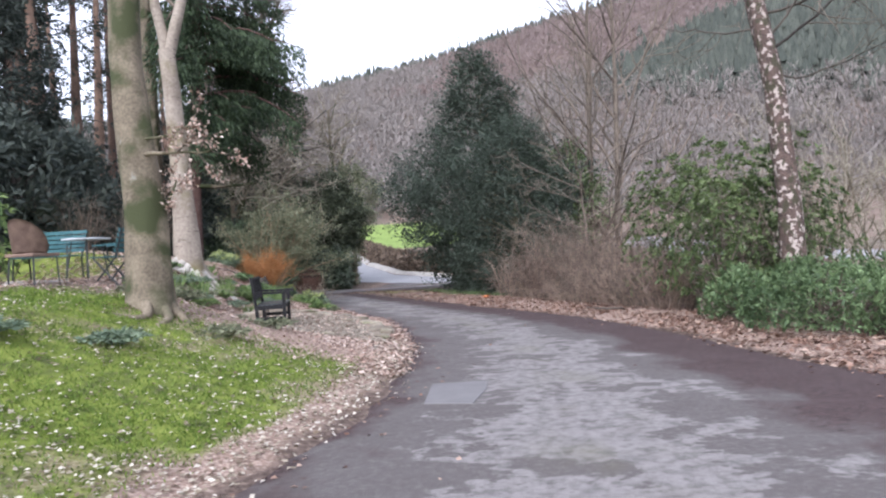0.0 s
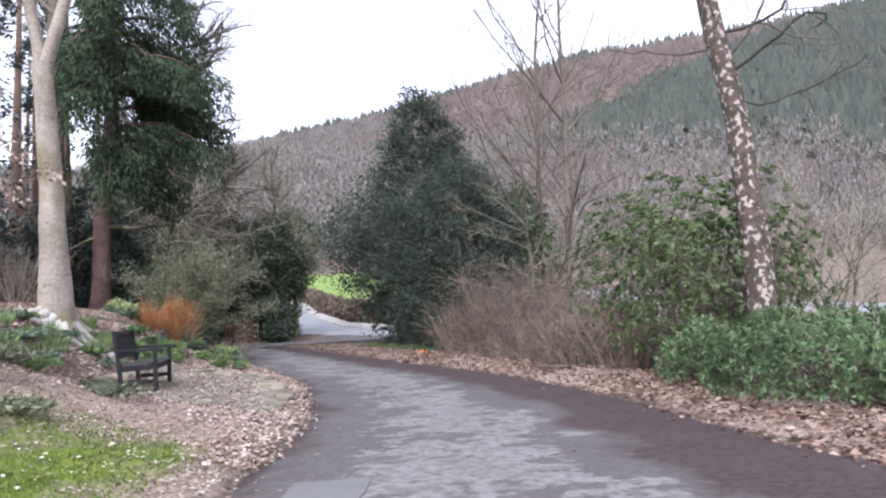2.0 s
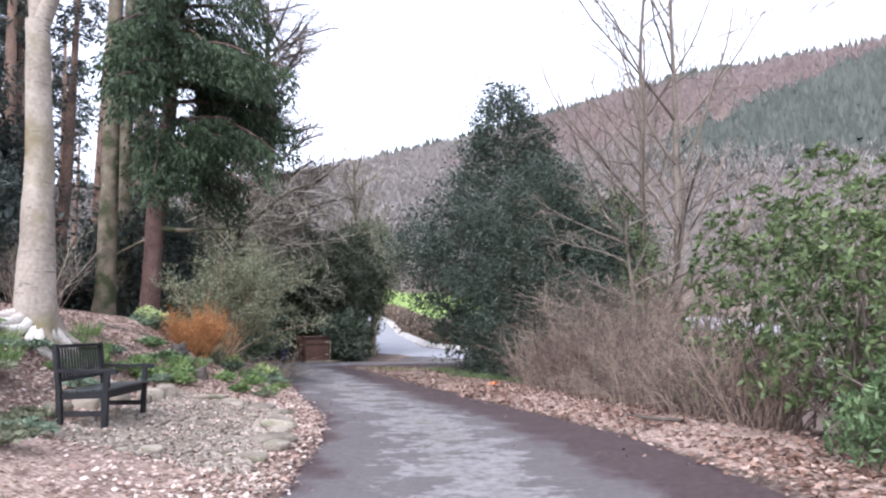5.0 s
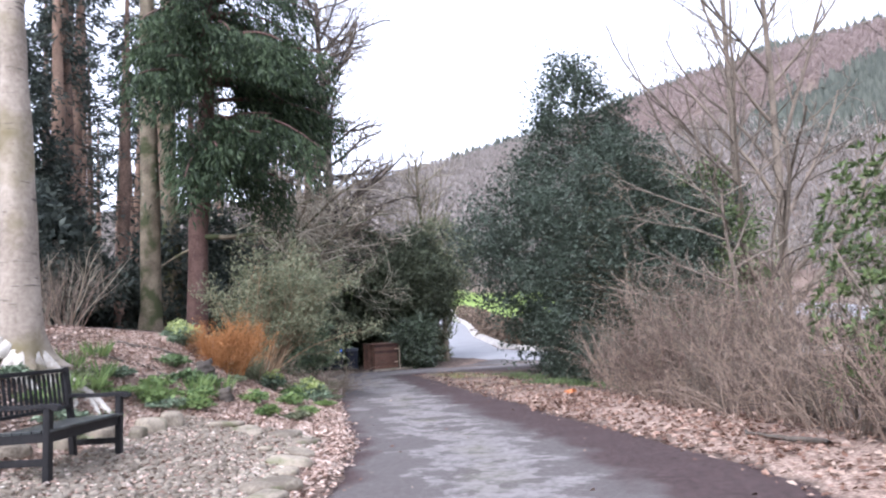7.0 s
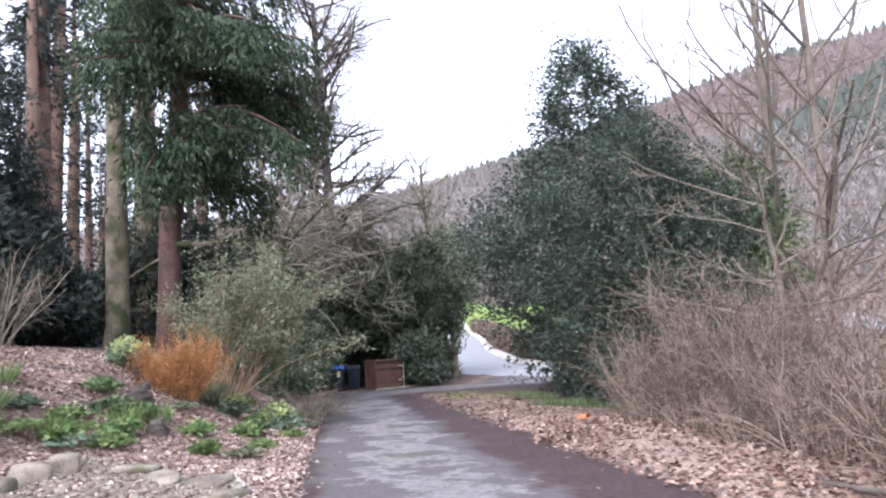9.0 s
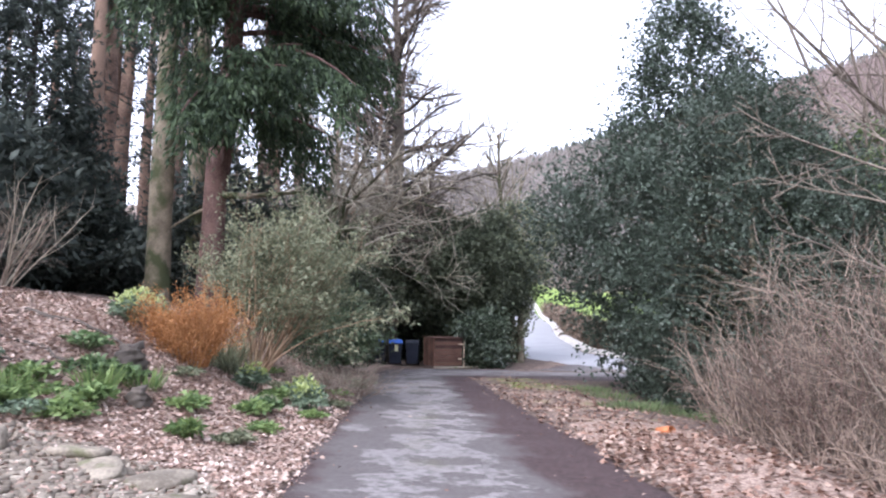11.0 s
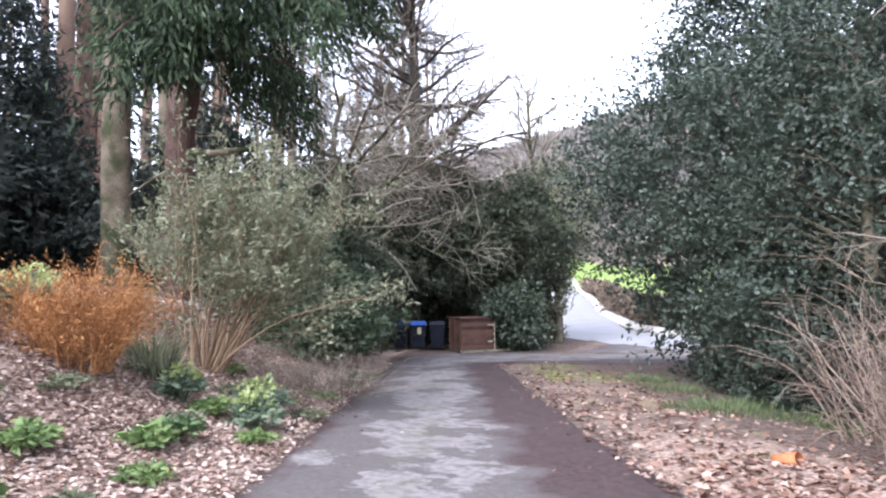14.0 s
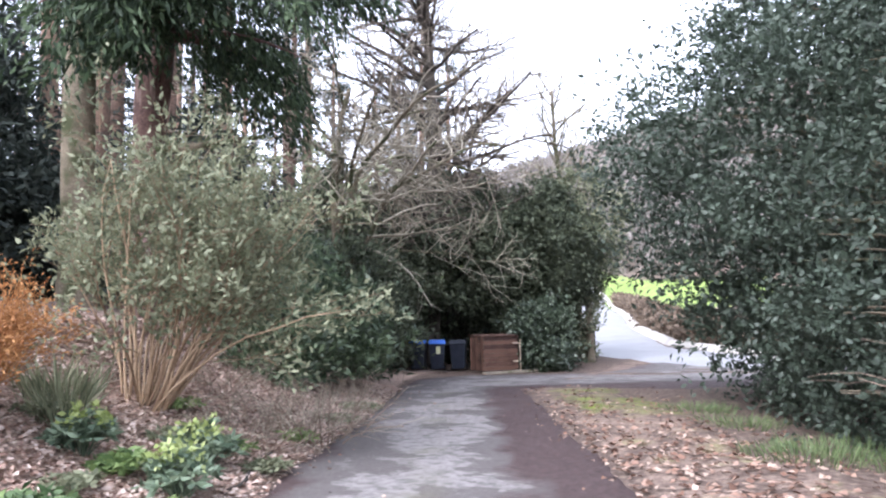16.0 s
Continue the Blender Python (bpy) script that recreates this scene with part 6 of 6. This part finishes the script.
for i in range(26):
    x, y = scat.uniform(-5.9, -4.1), scat.uniform(11.2, 17.0)
    if abs(x + 5.68) < 0.5 and abs(y - 15.3) < 0.6:
        continue
    rosette("ground_ivy", "low grey-green ground cover on the bank", x, y, scat.uniform(0.2, 0.4), 50, (OLIVE, FRESH, BLUEGREEN)[i % 3], None, 0.12, (0.08, 0.03), 450 + i)
blades("sedge_tuft", "tawny-green arching sedge tuft on the bank", -5.55, 21.25, 0.22, 160, 0.5, 380, OLIVE)
blades("sedge_tuft", "tawny-green sedge tuft beside the heath", -5.2, 21.0, 0.18, 100, 0.4, 381, OLIVE)
for i, (x, y) in enumerate(((0.9, 25.2), (1.6, 24.6), (2.2, 24.2), (0.0, 26.6), (-0.6, 28.0), (0.6, 24.4), (2.7, 23.5))):
    blades("grass_tuft", "rough green grass tuft under the holly", x, y, 0.55, 420, 0.15, 390 + i, RHODO, 0.010)
for i, (x, y, h) in enumerate(((-8.2, 19.2, 1.4), (-7.9, 18.0, 1.1), (-9.8, 18.6, 1.6), (-9.0, 17.0, 1.4))):
    shrub("bare_shrub", "leafless brown shrub at the wood edge", G(x, y), 22, h, 0.009, [(6, 0.1, 0.0, 5, 35, 0.5, 0.2), (5, 0.14, 0.0, 3, 40, 0.5, 0.2), (3, 0.15, 0, 0, 40, 0.5, 0.3)], 400 + i, TWIG_TAN, TWIG, None, splay=0.6, foot=0.3)


# ---- leaf litter and grass ----
def lay_leaves(name, label, n, where, material, size, seed, box, tilt=0.4, lift=0.012):
    rng = np.random.RandomState(seed)
    x, y = rng.uniform(box[0], box[1], n * 6), rng.uniform(box[2], box[3], n * 6)
    ok = rng.uniform(0, 1, n * 6) < where(x, y)
    x, y = x[ok][:n], y[ok][:n]
    m = len(x)
    p = np.column_stack([x, y, height(x, y)])
    pr = p * [1, 1, 0]
    p[:, 2] += lump(pr, 1.6, 5) * 0.03 + lump(pr, 5.0, 6) * 0.015 + lift + rng.uniform(0, 0.022, m)
    a = rng.uniform(0, 6.28, m)
    d = np.column_stack([np.cos(a), np.sin(a), rng.normal(size=m) * tilt * 0.3])
    s = np.column_stack([-np.sin(a), np.cos(a), rng.normal(size=m) * tilt])
    L, W = (size * rng.uniform(0.55, 1.3, m))[:, None], (size * 0.62 * rng.uniform(0.6, 1.2, m))[:, None]
    up = np.array([[0, 0, 1.0]])
    cup = (rng.uniform(-0.05, 0.2, m))[:, None] * L
    v = np.stack([p - d * L / 2, p - s * W / 2 + up * cup, p + d * L / 2, p + s * W / 2 + up * cup], 1).reshape(-1, 3)
    ob = np_part(name, v, np.arange(4 * m).reshape(-1, 4), material)
    return tagged(ob, label, "leaf litter", kind="stuff")


def verge_right(x, y):
    e = x - np.interp(y, RIGHT_Y, RIGHT_X)
    dens = sstep(-0.25, 0.15, e) * (1 - sstep(0.9, 2.2, e) * 0.7) * (1 - sstep(2.6, 3.4, e))
    return dens * (1 - 0.62 * sstep(20.5, 23, y)) * (1 - 0.75 * sstep(25.5, 28.5, y)) * (1 - sstep(31, 33, y)) * (0.55 + 0.45 * lump(np.column_stack([x, y, 0 * x]), 1.8, 12))


def bank_left(x, y):
    d = left_gap(x, y)
    pt = np.column_stack([x, y, 0 * x])
    dens = sstep(-0.12, 0.2, d) * (1 - 0.6 * sstep(3, 6, d)) * (0.72 + 0.28 * lump(pt, 1.5, 14))
    dens = dens * (1 - 0.7 * (1 - sstep(11.2, 12.4, y)) * sstep(0.5, 0.8, d))
    return dens * (1 - 0.93 * lawn_zone(x, y)) * (1 - 0.5 * chip_zone(x, y)) * (1 - 0.35 * sstep(28, 33, y))


def lawn_only(x, y):
    d = left_gap(x, y)
    return lawn_zone(x, y) * (0.35 + 0.65 * sstep(0.2, 0.7, lump(np.column_stack([x, y, 0 * x]), 1.1, 15) + 0.35)) * (1 - 0.5 * sstep(1.5, 4, d))


def chips_only(x, y):
    return chip_zone(x, y)


def drive_edges(x, y):
    d = -left_gap(x, y)
    e = np.interp(y, RIGHT_Y, RIGHT_X) - x
    inside = (d > 0) & (e > 0)
    return inside * np.clip(np.exp(-np.minimum(d, e) / 0.28) + 0.012, 0, 1)


lay_leaves("fallen_leaves", "thick brown fallen beech leaves along the outer verge", 38000, verge_right, LITTER_RED, 0.083, 501, (-4.5, 8.5, 3, 33))
lay_leaves("fallen_leaves", "brown and bleached fallen leaves over the planted bank", 66000, bank_left, LITTER, 0.06, 502, (-8.5, 0, 8.5, 31))
lay_leaves("fallen_leaves", "bleached fallen leaves scattered over the moss lawn", 6000, lawn_only, LITTER_PALE, 0.046, 503, (-8, -0.6, 1.5, 11))
lay_leaves("bark_chippings", "pale chippings and dead leaves spread before the bench", 3000, chips_only, LITTER_PALE, 0.045, 504, (-5, -0.3, 11, 17.5))
lay_leaves("fallen_leaves", "stray fallen leaves on the drive", 1700, drive_edges, LITTER_RED, 0.06, 505, (-9, 6, 2, 32), 0.3, 0.014)
lay_leaves("fallen_leaves", "bleached leaves drifted along the lawn edge", 3000, lambda x, y: np.exp(-((left_gap(x, y) - 0.32) / 0.26) ** 2) * (1 - sstep(11, 13, y)), LITTER_PALE, 0.055, 506, (-4, 0, 1.5, 13))

lay_leaves("fallen_leaves", "brown fallen leaves between the plants of the bank", 30000, bank_left, LITTER, 0.06, 507, (-8.0, -1, 14, 31))


def grass():
    rng = np.random.RandomState(510)
    n = 120000
    x, y = rng.uniform(-8, -0.8, n), rng.uniform(2.0, 11.0, n)
    keep = rng.uniform(0, 1, n) < lawn_zone(x, y) * (0.45 + 0.55 * sstep(-0.3, 0.5, lump(np.column_stack([x, y, 0 * x]), 2.3, 16)))
    x, y = x[keep], y[keep]
    p = np.column_stack([x, y, height(x, y)])
    pr = p * [1, 1, 0]
    p[:, 2] += lump(pr, 1.6, 5) * 0.03 + lump(pr, 5.0, 6) * 0.015 - 0.004
    ways = np.column_stack([rng.normal(size=(len(x), 2)) * 0.6, np.ones(len(x))])
    v, q = leaves_np(p, ways, 0.045, 0.010, rng, 0.3, 0.2)
    tagged(np_part("lawn_grass", v, q, GRASS), "short mossy green lawn grass", "grass", kind="stuff")


grass()


# ---- cobbled bed round the bench ----
def cobbled_bed():
    """Flat pale cobbles laid close together between the bench and the drive."""
    rng = np.random.RandomState(310)
    root = thing("pavement", "pale flat cobbles set in earth before the bench", "cobbles", None, kind="structure")
    shapes = []
    for k in range(5):
        a = np.linspace(0, 2 * np.pi, 9, endpoint=False)
        r = 1 + 0.16 * np.sin(a * 2 + k) + rng.uniform(-0.12, 0.12, 9)
        vs = [np.column_stack([np.cos(a) * r * w, np.sin(a) * r * w * (0.62 + 0.06 * k), np.full(9, h) + 0.05 * np.sin(a + k)]) for w, h in ((1.0, -0.5), (0.96, 0.12), (0.72, 0.32))]
        q = [(i + 9 * j, (i + 1) % 9 + 9 * j, (i + 1) % 9 + 9 * (j + 1), i + 9 * (j + 1)) for j in range(2) for i in range(9)]
        top = [(18 + i, 18 + (i + 1) % 9, 27) for i in range(9)]
        shapes.append((np.concatenate(vs + [[[0, 0, 0.36]]]), np.array(q), np.array(top)))
    gx, gy = np.meshgrid(np.arange(-4.4, -0.5, 0.094), np.arange(11.4, 17.0, 0.080))
    gx = gx + 0.06 * (np.arange(gx.shape[0]) % 2)[:, None] + rng.uniform(-0.03, 0.03, gx.shape)
    gy = gy + rng.uniform(-0.028, 0.028, gy.shape)
    keep = chip_zone(gx, gy) * (0.75 + 0.35 * rng.uniform(0, 1, gx.shape)) > 0.6
    x, y = gx[keep], gy[keep]
    pt = np.column_stack([x, y, 0 * x])
    z = height(x, y) + lump(pt, 1.6, 5) * 0.03 + lump(pt, 5.0, 6) * 0.015
    spots = list(zip(x, y, z, left_gap(x, y)))
    spots.sort(key=lambda c: c[3])
    meshes = []
    for v, q, t in shapes:
        me = mesh_np("cobble", v * 0.062, q, t, True)
        me.materials.append(COBBLE)
        meshes.append(me)
    rest, tris, n = [], [], 0
    quads = []
    for i, (x, y, z, d) in enumerate(spots):
        m = pose(x, y, z + 0.012, rng.uniform(-7, 7), rng.uniform(-7, 7), rng.uniform(0, 360)) @ Matrix.Diagonal((*(rng.uniform(0.6, 1.15, 2)), rng.uniform(0.7, 1.3), 1))
        if i < 300:
            ob = new("cobble", meshes[i % 5])
            ob.matrix_world = m
            ob.parent = root
        else:
            v, q, t = shapes[i % 5]
            mm = np.array(m)
            rest.append(v * 0.062 @ mm[:3, :3].T + mm[:3, 3])
            quads.append(q + n)
            tris.append(t + n)
            n += len(v)
    ob = np_part("cobble_mass", np.concatenate(rest), np.concatenate(quads), COBBLE, root, "", True, np.concatenate(tris))
    ob["kind"] = "stuff"


cobbled_bed()
